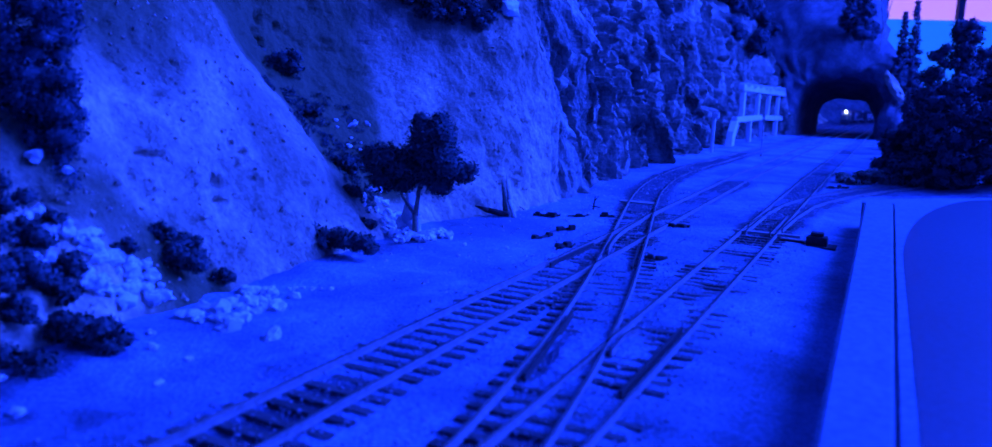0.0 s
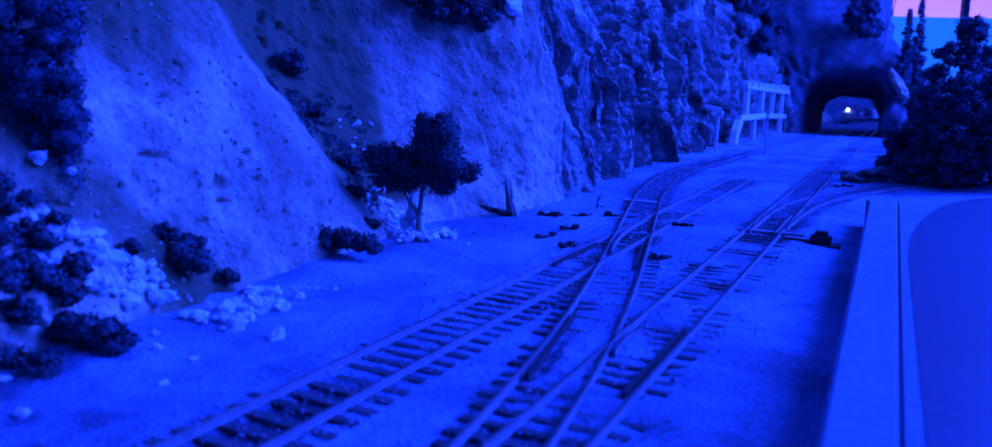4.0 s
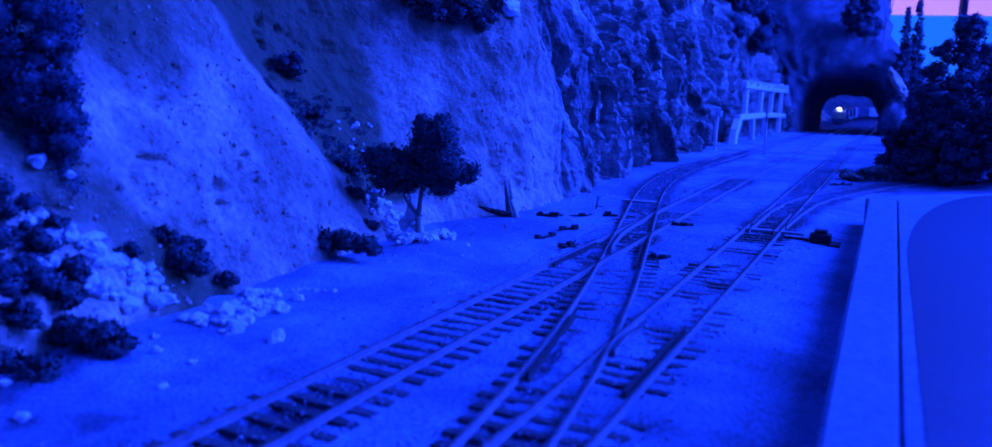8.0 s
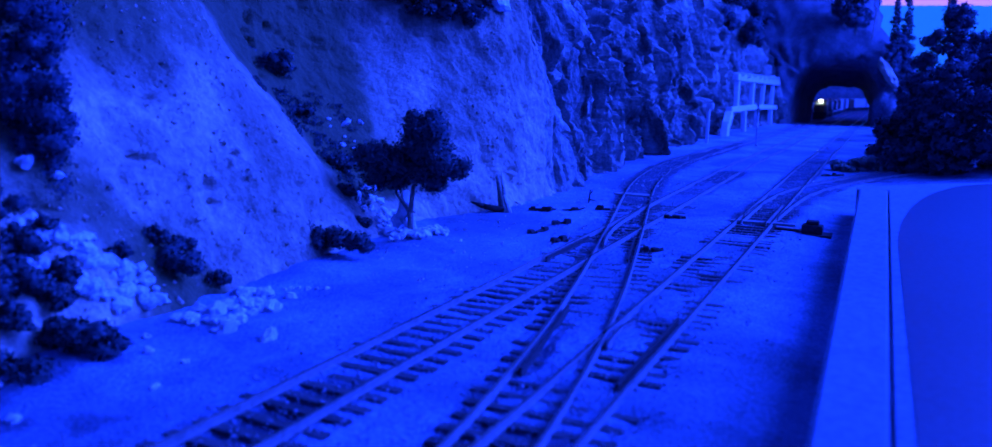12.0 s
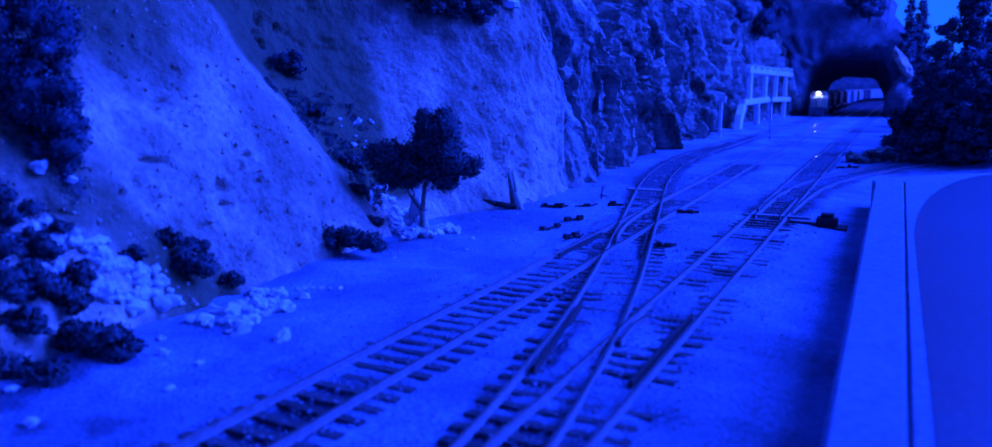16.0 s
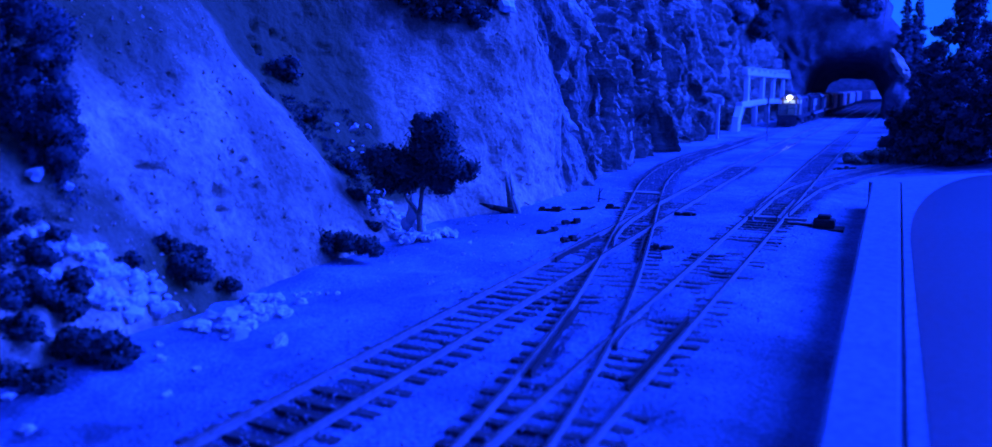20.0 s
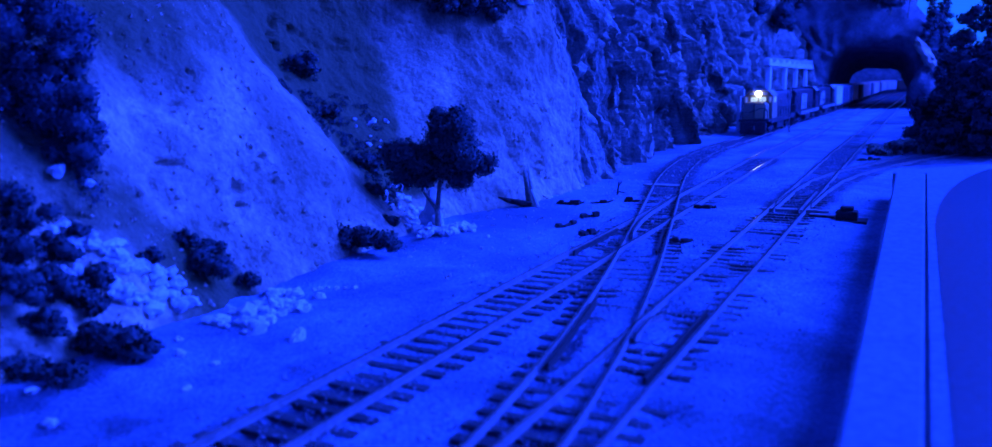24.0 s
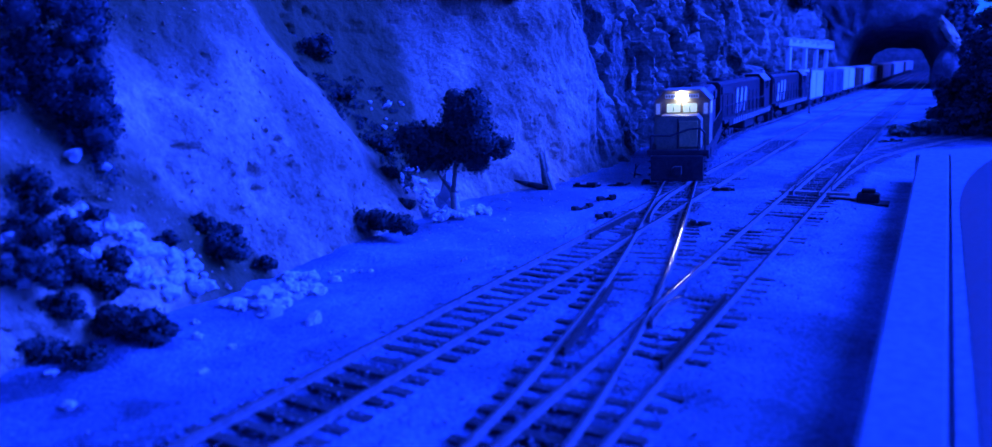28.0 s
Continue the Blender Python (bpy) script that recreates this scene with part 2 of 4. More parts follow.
def rod(bm, a, b, r0, r1=None, n=8):
    a, b = Vector(a), Vector(b)
    d = b - a
    q = d.to_track_quat("Z", "Y").to_matrix().to_4x4()
    bmesh.ops.create_cone(bm, cap_ends=True, segments=n, radius1=r0, radius2=r0 if r1 is None else r1, depth=d.length,
                          matrix=Matrix.Translation((a + b) / 2) @ q)


def prism(bm, pts, y0, y1):
    """Outline in x-z, pushed along y."""
    a = [bm.verts.new((x, y0, z)) for x, z in pts]
    b = [bm.verts.new((x, y1, z)) for x, z in pts]
    n = len(pts)
    bm.faces.new(a)
    bm.faces.new(list(reversed(b)))
    for i in range(n):
        bm.faces.new((a[i], b[i], b[(i + 1) % n], a[(i + 1) % n]))


def fbm(p, octaves=4, h=.9):
    return noise.fractal(p, h, 2.1, octaves)


# ---- ground ----


def ground_z(u, v):
    """Height of the bare ground above the trackbed."""
    p = place(u, v)
    z = -.0006 + .0005 * sstep(.2, .45, u) - .0003 * sstep(.2, .06, u) + .0005 * fbm(p * 35, 3) + .0004 * fbm(p * 160, 3)
    z += .0007 * sstep(.1, .6, fbm(p * 30 + Vector((4, 2, 0)), 3))
    z -= .0020 * sstep(.0, .03, v + .04) * (1 - sstep(.55, .6, u))          # trough beside the board
    left = sstep(-.128, -.19, v)
    z += left * (.0012 + .0022 * fbm(p * 22 + Vector((7, 1, 3)), 3)) * (1 - .5 * sstep(.3, .5, u))
    z += .0003 * sstep(.42, .6, u)
    if u < .8:
        c = cliff_track(u)
        lump = fbm(p * 70 + Vector((1, 6, 2)), 3)
        z -= .0004 * sstep(.004, -.004, max(c - .016 - v, v - c + .004)) * (1 - sstep(.20, .25, u))      # ties of the near turnout stand proud on the left
        z += (.0002 + .0008 * lump) * sstep(-.086, -.070, v) * (1 - sstep(-.040, -.034, v)) * sstep(.125, .15, u) * (1 - sstep(.30, .36, u))
        z += (.0004 + .0006 * lump) * sstep(.011, .007, abs(v - c)) * sstep(.15, .18, u) * (1 - sstep(.30, .36, u))
        z += (.0002 + .0006 * lump) * sstep(.011, .007, abs(v - V_A)) * sstep(.22, .28, u) * (1 - sstep(.40, .46, u))
        z += (.0005 + .0004 * lump) * sstep(.0085, .011, V_A - v) * (1 - sstep(.016, .024, V_A - v))
        z -= .0007 * sstep(.009, .006, abs(v - c)) * (1 - sstep(.13, .16, u)) + .0007 * sstep(.009, .006, abs(v - V_A)) * (1 - sstep(.13, .16, u))
        z -= .0006 * sstep(.016, .009, abs(v - c)) * sstep(.3, .36, u) * (1 - sstep(.42, .48, u))
        z -= .0006 * sstep(.016, .009, abs(v - V_C)) * sstep(.36, .39, u) * (1 - sstep(.44, .48, u))
        z += .0005 * sstep(.020, .012, abs(v - c)) * sstep(.46, .54, u)
    z += .012 * sstep(.02, .1, v) * sstep(.62, .75, u)
    return z


def dirt_and_shade(u, v):
    """Oily dirt along the far trackbeds, and shade painted into the ground colour."""
    far = sstep(.36, .46, u)
    c = cliff_track(u)
    k = .85 * sstep(.021, .011, abs(v - c)) * sstep(.38, .46, u) * (1 - .5 * sstep(.8, 1.2, u))
    k = max(k, .7 * sstep(.017, .009, abs(v - V_C)) * sstep(.36, .46, u) * (1 - .35 * sstep(.7, 1.1, u)), .75 * sstep(.018, .009, abs(v - V_A)) * sstep(.44, .52, u) * (1 - .55 * sstep(.6, .7, u)))
    if .42 < u < .95:
        k = max(k, .75 * sstep(.024, .010, abs(v - branch_track(u))))
        # Far right ground darkened, shade there put into the colour.
        k = max(k, .5 * sstep(.45, .6, u) * sstep(-.05, .0, v))
    # Tunnel floor shadow painted in, and more shade on the right ground.
    k = max(k, .7 * sstep(1.62, 1.74, u) * sstep(.0, -.03, v), .34 * sstep(.55, .8, u) * sstep(-.09, -.03, v))
    near = 1 - sstep(.125, .15, u)                                           # oil between the nearest rails
    k = max(k, near * .9 * sstep(.009, .005, abs(v - V_A)), near * .9 * sstep(.009, .005, abs(v - c)), near * .8 * sstep(.009, .005, abs(v - V_C)))
    # Shade of the slot beside the guard rail, painted on the ground.
    k = max(k, .85 * sstep(.0024, .0010, abs(v - c + .0042)) * sstep(.160, .167, u) * (1 - sstep(.200, .207, u)))
    p = place(u, v)
    # Darker blotches on the front left ground.
    blotch = .62 * (1 - sstep(.11, .21, u)) * sstep(-.115, -.135, v) * sstep(-.25, .35, fbm(p * 40 + Vector((2, 5, 1)), 3))
    return max(blotch, k + .22 * fbm(p * 18 + Vector((3, 9, 1)), 3) * (k > 0) + .28 * sstep(.35, .8, fbm(p * 9 + Vector((1, 2, 6)), 3)) * far)


def make_ground():
    us = np.concatenate([np.linspace(-.3, .02, 40), np.linspace(.025, .75, 300), np.linspace(.76, 2.2, 150), np.linspace(2.3, 5.5, 40)])
    vs = np.concatenate([np.linspace(-.6, -.27, 14), np.linspace(-.265, .02, 150), np.linspace(.03, .5, 34), np.linspace(.6, 3, 12)])
    verts = []
    for u in us:
        for v in vs:
            p = place(u, v)
            verts.append((p.x, p.y, p.z + ground_z(u, v)))
    n = len(vs)
    faces = [(i * n + j, (i + 1) * n + j, (i + 1) * n + j + 1, i * n + j + 1) for i in range(len(us) - 1) for j in range(n - 1)]
    me = mesh_from("ground", verts, faces, SAND, True)
    at = me.attributes.new("dark_tint", "FLOAT", "POINT")
    at.data.foreach_set("value", [dirt_and_shade(float(u), float(v)) for u in us for v in vs])
    thing("ground", "sandy tan model railway ground with darker oily trackbeds and painted shade", "ground", kind="structure", data=me)


make_ground()

# ---- tracks ----
tie_bm = bmesh.new()
box(tie_bm, -.0152, .0152, -.00135, .00135, -.0018, 0.0, bevel=.0002)
TIE_MESH = bm_mesh("tie", tie_bm, TIE)


def rail_mesh(name, pts, mat=None, head=None):
    """A rail with foot, web and head swept along world points."""
    prof = [(-.00055, -.0001), (.00055, -.0001), (.00055, .0001), (.00022, .0004), (.00022, .0014), (.0004, .0015), (.0004, .0021), (-.0004, .0021), (-.0004, .0015), (-.00022, .0014), (-.00022, .0004), (-.00055, .0001)]
    verts, faces = [], []
    for i, p in enumerate(pts):
        d = (pts[min(i + 1, len(pts) - 1)] - pts[max(i - 1, 0)])
        d.z = 0
        d.normalize()
        side = Vector((d.y, -d.x, 0))
        verts += [p + side * a + Vector((0, 0, b)) for a, b in prof]
    n = len(prof)
    for i in range(len(pts) - 1):
        for j in range(n):
            k = (j + 1) % n
            faces.append((i * n + j, i * n + k, (i + 1) * n + k, (i + 1) * n + j))
    faces += [tuple(range(n)), tuple(range((len(pts) - 1) * n + n - 1, (len(pts) - 1) * n - 1, -1))]
    me = mesh_from(name, verts, faces, mat or RAIL)
    me.materials.append(head or RAILHEAD)
    for i in range((len(pts) - 1)):
        me.polygons[i * n + 6].material_index = 1
    return me


def line_points(line, u0, u1, off, step=.01):
    n = max(2, int((u1 - u0) / step))
    pts = []
    for i in range(n + 1):
        u = u0 + (u1 - u0) * i / n
        k = (line(u + .002) - line(u - .002)) / .004
        w = math.sqrt(1 + k * k)
        pts.append(place(u - off * k / w, line(u) + off / w))
    return pts


def track(label, line, u0, u1, near, skip=(), rails=True):
    t = thing("railway_track", label, "railway track", group="tracks of the yard")
    if rails:
        for off in (-GAUGE / 2 - .0006, GAUGE / 2 + .0006):
            part("rail", rail_mesh("rail", line_points(line, u0, u1, off)), None, t, "rusty rail with a polished head")
    u, far_v, far_f = u0, [], []
    while u < u1:
        if not any(a < u < b for a, b in skip):
            k = (line(u + .002) - line(u - .002)) / .004
            p = place(u, line(u)) + Vector((0, 0, random.uniform(-.0003, .0001)))
            turn = TRACK_TURN - math.degrees(math.atan(k)) + random.uniform(-1.5, 1.5)
            m = pose(*p, 0, 0, turn) @ Matrix.Diagonal((random.uniform(.97, 1.04), random.uniform(.85, 1.15), 1, 1))
            if u < near:
                part("tie", TIE_MESH, None, t, m=m)
            else:
                o = len(far_v)
                far_v += [m @ v.co for v in TIE_MESH.vertices]
                far_f += [tuple(o + i for i in f.vertices) for f in TIE_MESH.polygons]
        u += .0069 + random.uniform(-.0004, .0004)
    if far_f:
        tagged(part("distant_timber", mesh_from("distant_timber", far_v, far_f, TIE), None, t), kind="stuff")
    return t


def turnout_ties(u0, u1):
    """Long ties that carry both tracks of the near turnout."""
    t = thing("turnout_ties", "long dark stained ties under the near turnout", "railway ties", group="tracks of the yard")
    u = u0
    while u < u1:
        lo, hi = cliff_track(u) - .0150 + random.uniform(-.0012, .0008), V_C + .0148 + random.uniform(-.001, .001)
        w = random.uniform(.00115, .0015)
        p = place(u, (lo + hi) / 2) + Vector((0, 0, random.uniform(-.0003, .0001)))
        part("tie", TIE_MESH, None, t, m=pose(*p, 0, 0, TRACK_TURN + random.uniform(-1.2, 1.2)) @ Matrix.Diagonal(((hi - lo) / .0304, w / .00135, 1, 1)))
        u += .0069 + random.uniform(-.0004, .0004)


turnout_ties(.03, .222)
track("straight main track with dark wooden ties in ballast", lambda u: V_A, .03, 4.2, .75)
track("track through the turnout with dark wooden ties", lambda u: V_C, .03, 4.2, .75, skip=((0, .222),))
track("curved crossover track leading past the cliff to the tunnel", cliff_track, .03, 3.1, .95, skip=((0, .222),))
track("branch track curving away from the turnout", branch_track, .42, .9, .8, skip=((.4, .5),))

# ---- boards at the layout edge ----


def flat_slab(name, outline, z0, z1, mat, bevel=.0008):
    bm = bmesh.new()
    a = [bm.verts.new((p[0], p[1], z0)) for p in outline]
    b = [bm.verts.new((p[0], p[1], z1)) for p in outline]
    n = len(outline)
    bm.faces.new(list(reversed(a)))
    top = bm.faces.new(b)
    for i in range(n):
        bm.faces.new((a[i], a[(i + 1) % n], b[(i + 1) % n], b[i]))
    bmesh.ops.bevel(bm, geom=list(top.edges), offset=bevel, segments=3, affect="EDGES")
    return bm_mesh(name, bm, mat)


def make_board():
    z1 = .0147
    t = thing("edge_board", "painted grey edge board beside the track with a rounded inset panel", "board")
    curb = [place(-.3, -.0044), place(.459, -.0134), place(.463, .0006), place(-.3, .0052)]
    part("plank", flat_slab("plank", [(p.x, p.y) for p in curb], -.03, z1, CURB), None, t, "smooth pale plank")
    strip = [place(.4595, -.0145), place(.4690, -.0150), place(.4985, .0130), place(.5275, .052), place(.85, .6), place(.84, .6), place(.517, .052), place(.484, .0130), place(.4635, .0008)]
    part("end_strip", flat_slab("end_strip", [(p.x, p.y) for p in strip], -.03, z1 - .0004, CURB, .0004), None, t, "narrow strip across the far end")
    base = [place(-.3, .0057), place(.463, .0011), place(.483, .0132), place(.516, .052), place(.83, .6), place(-.3, .9)]
    part("base_panel", flat_slab("base_panel", [(p.x, p.y) for p in base], -.03, z1 - .0002, CURB, .0003), None, t)
    pts = [place(-.28, .0110), place(.133, .0064)]
    for i in range(16):
        a = math.pi / 2 * i / 15
        pts.append(place(.30 + .222 * math.sin(a), .0625 - .0578 * max(0.0, math.cos(a))))
    pts += [place(.75, .5), place(-.28, .5)]
    part("inset_panel", flat_slab("inset_panel", [(p.x, p.y) for p in pts], -.02, z1, PANEL), None, t, "dark panel with a rounded corner")


make_board()

# ---- cliff ----
cliff_foot = smooth_table([(-.4, -.20), (.05, -.192), (.12, -.196), (.2, -.203), (.26, -.205), (.30, -.212), (.34, -.208), (.375, -.194), (.43, -.19), (.48, -.191),
                           (.53, -.196), (.64, -.212), (.8, -.224), (1.0, -.234), (1.15, -.246), (1.5, -.246), (1.75, -.21), (2.0, -.21)], -.4, 2, 480, 8)
cliff_lean = smooth_table([(-.4, .7), (.1, .62), (.22, .55), (.3, .5), (.38, .3), (.45, .2), (.6, .22), (.9, .3), (1.2, .3), (1.75, .3)], -.4, 2, 480, 8)


def gully(u, h):
    edge = .262 - .38 * h
    return sstep(edge - .006, edge + .06, u) * (1 - sstep(.325 + .25 * h, .40 + .15 * h, u))


rp = random.Random(17)
PITS = [(.172, .046, .0046, .0016, .0045), (.198, .034, .0040, .0030, .0028), (.150, .078, .0050, .0016, .003), (.168, .090, .0045, .0014, .003), (.186, .066, .0036, .0012, .003), (.215, .040, .0040, .0011, .003)]
PITS += [(rp.uniform(.13, .44), rp.uniform(.004, .12), rp.uniform(.0012, .0036), rp.uniform(.0007, .0016), rp.uniform(.0015, .0035)) for _ in range(60)]


def cliff_point(u, h):
    v = cliff_foot(u) - cliff_lean(u) * h
    v -= gully(u, h) * (.008 + .30 * min(h, .09))
    p = Vector((u, v, h))
    rough = sstep(.44, .52, u) * (.6 + .5 * sstep(.52, .66, u))
    v += .006 * fbm(p * 14, 4) * (1 - .4 * rough) + .0014 * fbm(p * 90, 4) + .0028 * fbm(Vector((u * 42, v * 30, h * 26)), 3)
    v += .0035 * sstep(.34, .40, u) * fbm(Vector((u * 60, h * 30, 2)), 4)
    pit, _ = noise.voronoi(Vector((u * 55, h * 60, 3)) + Vector((fbm(p * 60), fbm(p * 60 + Vector((5, 5, 5))), 0)) * .4)
    v -= .0045 * (1 - rough) * sstep(.22, .08, pit[0]) * sstep(.1, .5, noise.noise(p * 22))
    for pu, ph, a, b, deep in PITS:
        if abs(u - pu) < .02 and abs(h - ph) < .02:
            q = math.hypot((u - pu) / a + .35 * (h - ph) / b, (h - ph) / b) + .35 * noise.noise(p * 260)
            v -= deep * sstep(1.25, .35, q)
    if rough < 1:
        w = Vector((fbm(p * 30), 0, fbm(p * 30 + Vector((3, 1, 4)))))
        crease = 1 - abs(noise.noise(Vector((u * 60, 1, h * 44)) + w * .9))
        v -= .0013 * (1 - rough) * sstep(.90, 1.0, crease) * sstep(-.05, .35, noise.noise(p * 17 + Vector((9, 2, 2))))
        v += .0008 * (1 - rough) * fbm(Vector((u * 120, 4, h * 100)), 3) + .0012 * (1 - rough) * noise.noise(Vector((u * 38, 8, h * 30)) + w)
    if rough > 0:
        a = Vector((u * 18, v * 12, h * 7))
        w = Vector((fbm(a), 0, fbm(a + Vector((2, 8, 5)))))
        d, _ = noise.voronoi(Vector((u * 19, v * 8, h * 4.5)) + w * .45)
        v += rough * .030 * (min(.8, d[1] - d[0]) - .3)
        q2 = Vector((u * 46, v * 16, h * 10)) + w * .7
        d2, c2 = noise.voronoi(q2)
        k = c2[0]
        v += rough * .024 * noise.noise(k * 3.7)
        e = q2 - k
        v += rough * .018 * (e.x * noise.noise(k * 2.3 + Vector((5, 1, 2))) + e.z * noise.noise(k * 2.9 + Vector((1, 7, 3))))
        d3, c3 = noise.voronoi(Vector((u * 120, v * 40, h * 32)) + w)
        v += rough * .007 * noise.noise(c3[0] * 4.1)
        v -= rough * (.016 * sstep(.13, .0, d[1] - d[0]) + .010 * sstep(.14, .0, d2[1] - d2[0]))
        v += rough * (.010 * fbm(Vector((u * 34, v * 20, h * 13)), 3) + .002 * fbm(p * 110, 3) + .004)
    return v


def make_cliff():
    spans = [("cliff_slope", -.4, .46, 480, PLASTER, "pale plaster rock slope with a scrubby gully"), ("cliff_crag", .45, 1.78, 760, CRAG, "craggy grey rock cliff beside the track")]
    hs = np.concatenate([np.linspace(-.012, .2, 170), np.linspace(.205, .5, 50)])

    # Gully colour, grey stains, and a tint deepening with height.
    def slope_tint(u, h):
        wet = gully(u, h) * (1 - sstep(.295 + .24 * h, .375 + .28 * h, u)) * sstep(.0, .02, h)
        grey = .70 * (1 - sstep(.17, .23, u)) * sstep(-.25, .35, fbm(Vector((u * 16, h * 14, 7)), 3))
        top_tone = .68 * sstep(.045, .095, h) * (1 - sstep(.25, .31, u)) * (.75 + .5 * fbm(Vector((u * 11, h * 9, 3)), 3))
        return max(wet * .95, grey, top_tone)

    for name, u0, u1, nu, mat, label in spans:
        us = np.concatenate([np.linspace(u0, .08, 50), np.linspace(.081, u1, nu - 50)]) if u0 < 0 else np.linspace(u0, u1, nu)
        verts = []
        for u in us:
            for h in hs:
                p = place(u, cliff_point(u, h))
                verts.append((p.x, p.y, p.z + h))
        n = len(hs)
        faces = [(i * n + j, (i + 1) * n + j, (i + 1) * n + j + 1, i * n + j + 1) for i in range(nu - 1) for j in range(n - 1)]
        me = mesh_from(name, verts, faces, mat, name == "cliff_slope")
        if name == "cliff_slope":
            at = me.attributes.new("dark_tint", "FLOAT", "POINT")
            at.data.foreach_set("value", [slope_tint(float(u), float(h)) for u in us for h in hs])
        thing(name, label, "cliff", kind="structure", data=me)


make_cliff()

# ---- tunnel and hills ----


def make_tunnel():
    arch = []
    for i in range(61):
        a = math.pi * i / 60
        c, s = math.cos(a), math.sin(a)
        arch.append((math.copysign(abs(c) ** .5, -c), abs(s) ** .55))
    rings = [(1.98, 0), (1.94, 0), (1.90, 0), (1.86, 0), (1.81, 0), (1.77, 0), (1.745, .006), (1.735, .014), (1.735, .024), (1.74, .036), (1.75, .05),
             (1.76, .065), (1.775, .08), (1.79, .10), (1.81, .12), (1.84, .145), (1.88, .175), (1.95, .21), (2.05, .26), (2.2, .32)]
    verts = []
    for k, (u, grow) in enumerate(rings):
        far = sstep(1.77, 1.98, u) if grow == 0 else 0.0
        for av, ah in arch:
            v = -.110 + .001 * far + (.084 - .023 * far) * av
            h = (.122 - .042 * far) * ah
            dv, dh = v + .110, h - .03
            ln = math.hypot(dv, dh)
            q = Vector((u, v + dv / ln * grow, h + dh / ln * grow))
            front = sstep(4, 7, k)
            w = grow + (.006 + .012 * front) * fbm(q * 26, 4)
            d, _ = noise.voronoi(q * 24)
            uu = u - front * .03 * (min(.7, d[1] - d[0]) - .2) + .01 * front * fbm(q * 40, 3)
            right = sstep(-.06, .03, v + dv / ln * w)
            z = (h + dh / ln * w * (1 - .72 * right)) if h > .001 else h - .01
            side = v + dv / ln * w
            if front > 0 and side > -.03 and z > .10:
                side = min(side, table(z, ((.10, .05), (0.185, -0.0216), (0.229, -0.0572), (0.28, -0.0715))) + .006 * fbm(q * 30, 2))
            p = place(uu, side)
            verts.append((p.x, p.y, p.z + z))
    n = len(arch)
    faces = [(i * n + j, i * n + j + 1, (i + 1) * n + j + 1, (i + 1) * n + j) for i in range(len(rings) - 1) for j in range(n - 1)]
    thing("tunnel_portal", "dark rough rock tunnel portal over three tracks", "tunnel", kind="structure", data=mesh_from("tunnel_portal", verts, faces, DARKROCK, True))


def make_hill(name, label, outline_u, v0, depth, top, mat, seed, nu=120, nh=40):
    """A hill side: foot along v0(u), rising to top(u) while it leans back by depth."""
    verts = []
    for i in range(nu):
        u = outline_u[0] + (outline_u[1] - outline_u[0]) * i / (nu - 1)
        for j in range(nh):
            k = j / (nh - 1)
            q = Vector((u, k * .2, seed))
            h = top(u) * math.sin(k * 1.45) / math.sin(1.45)
            v = v0(u) + depth(u) * k ** 1.4 + .02 * fbm(q * 14, 4)
            p = place(u, v)
            verts.append((p.x, p.y, p.z + h - .01 + .008 * fbm(q * 30 + Vector((1, 7, 2)), 4)))
    faces = [(i * nh + j, (i + 1) * nh + j, (i + 1) * nh + j + 1, i * nh + j + 1) for i in range(nu - 1) for j in range(nh - 1)]
    thing(name, label, "hill", kind="structure", data=mesh_from(name, verts, faces, mat, True))


make_tunnel()
make_hill("far_hill", "pale rock hillside beyond the tunnel", (1.86, 5.0), lambda u: -.23 - .05 * max(0, u - 3), lambda u: -.25, lambda u: .13 - .016 * (u - 2.2), PLASTER, 3.0)
make_hill("end_hill", "dim hill closing the valley beyond the tunnel", (3.2, 5.4), lambda u: -.5 + 1.1 * (u - 3.2), lambda u: -.1, lambda u: .12, DARKROCK, 5.0)
make_hill("dark_hill", "dark scrubby hill beside the tunnel", (1.55, 2.3), lambda u: .0 + .05 * (2.2 - u), lambda u: .22, lambda u: .115, DARKROCK, 9.0)

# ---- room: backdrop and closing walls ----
# Light on backdrop and wall is put in as their own glow.
BACK = material("backdrop_blue_glow", (.1, .3, .8), .9, bump=0, scale=1, fine=3, emit=((.012, .17, 1.0), .95))
PINK = material("pink_wall_glow", (.8, .6, .8), .9, bump=0, scale=1, fine=3, emit=((.55, .27, 1.0), 1.0))
DARKWALL = material("dark_room_wall", (.12, .12, .14), .9, bump=0, scale=2, fine=9)


def slab(name, x0, x1, y0, y1, z0, z1, mat, label, category="wall"):
    me = bm_mesh(name, boxed(x0, x1, y0, y1, z0, z1), mat)
    thing(name, label, category, kind="structure", data=me)


slab("backdrop", -3, 7.5, 5.6, 5.62, -.3, .634, BACK, "light blue painted sky backdrop behind the layout, light on it put in as glow")
# Unseen dark wall parts added to keep pink out of rail reflections.
slab("wall_west", -3, 2.74, 5.64, 5.7, -.3, 1.15, DARKWALL, "unseen wall part left without glow")
slab("wall_north", 2.745, 7.5, 5.64, 5.7, -.3, 1.15, PINK, "pinkish room wall above the backdrop, light on it put in as glow")
slab("wall_upper", -3, 7.5, 5.64, 5.7, 1.155, 2.6, DARKWALL, "unseen upper wall part left without glow")
slab("pilaster", 3.34, 3.385, 5.60, 5.637, .636, 1.15, DARKWALL, "narrow grey pilaster on the glowing wall")

# ---- foliage ----


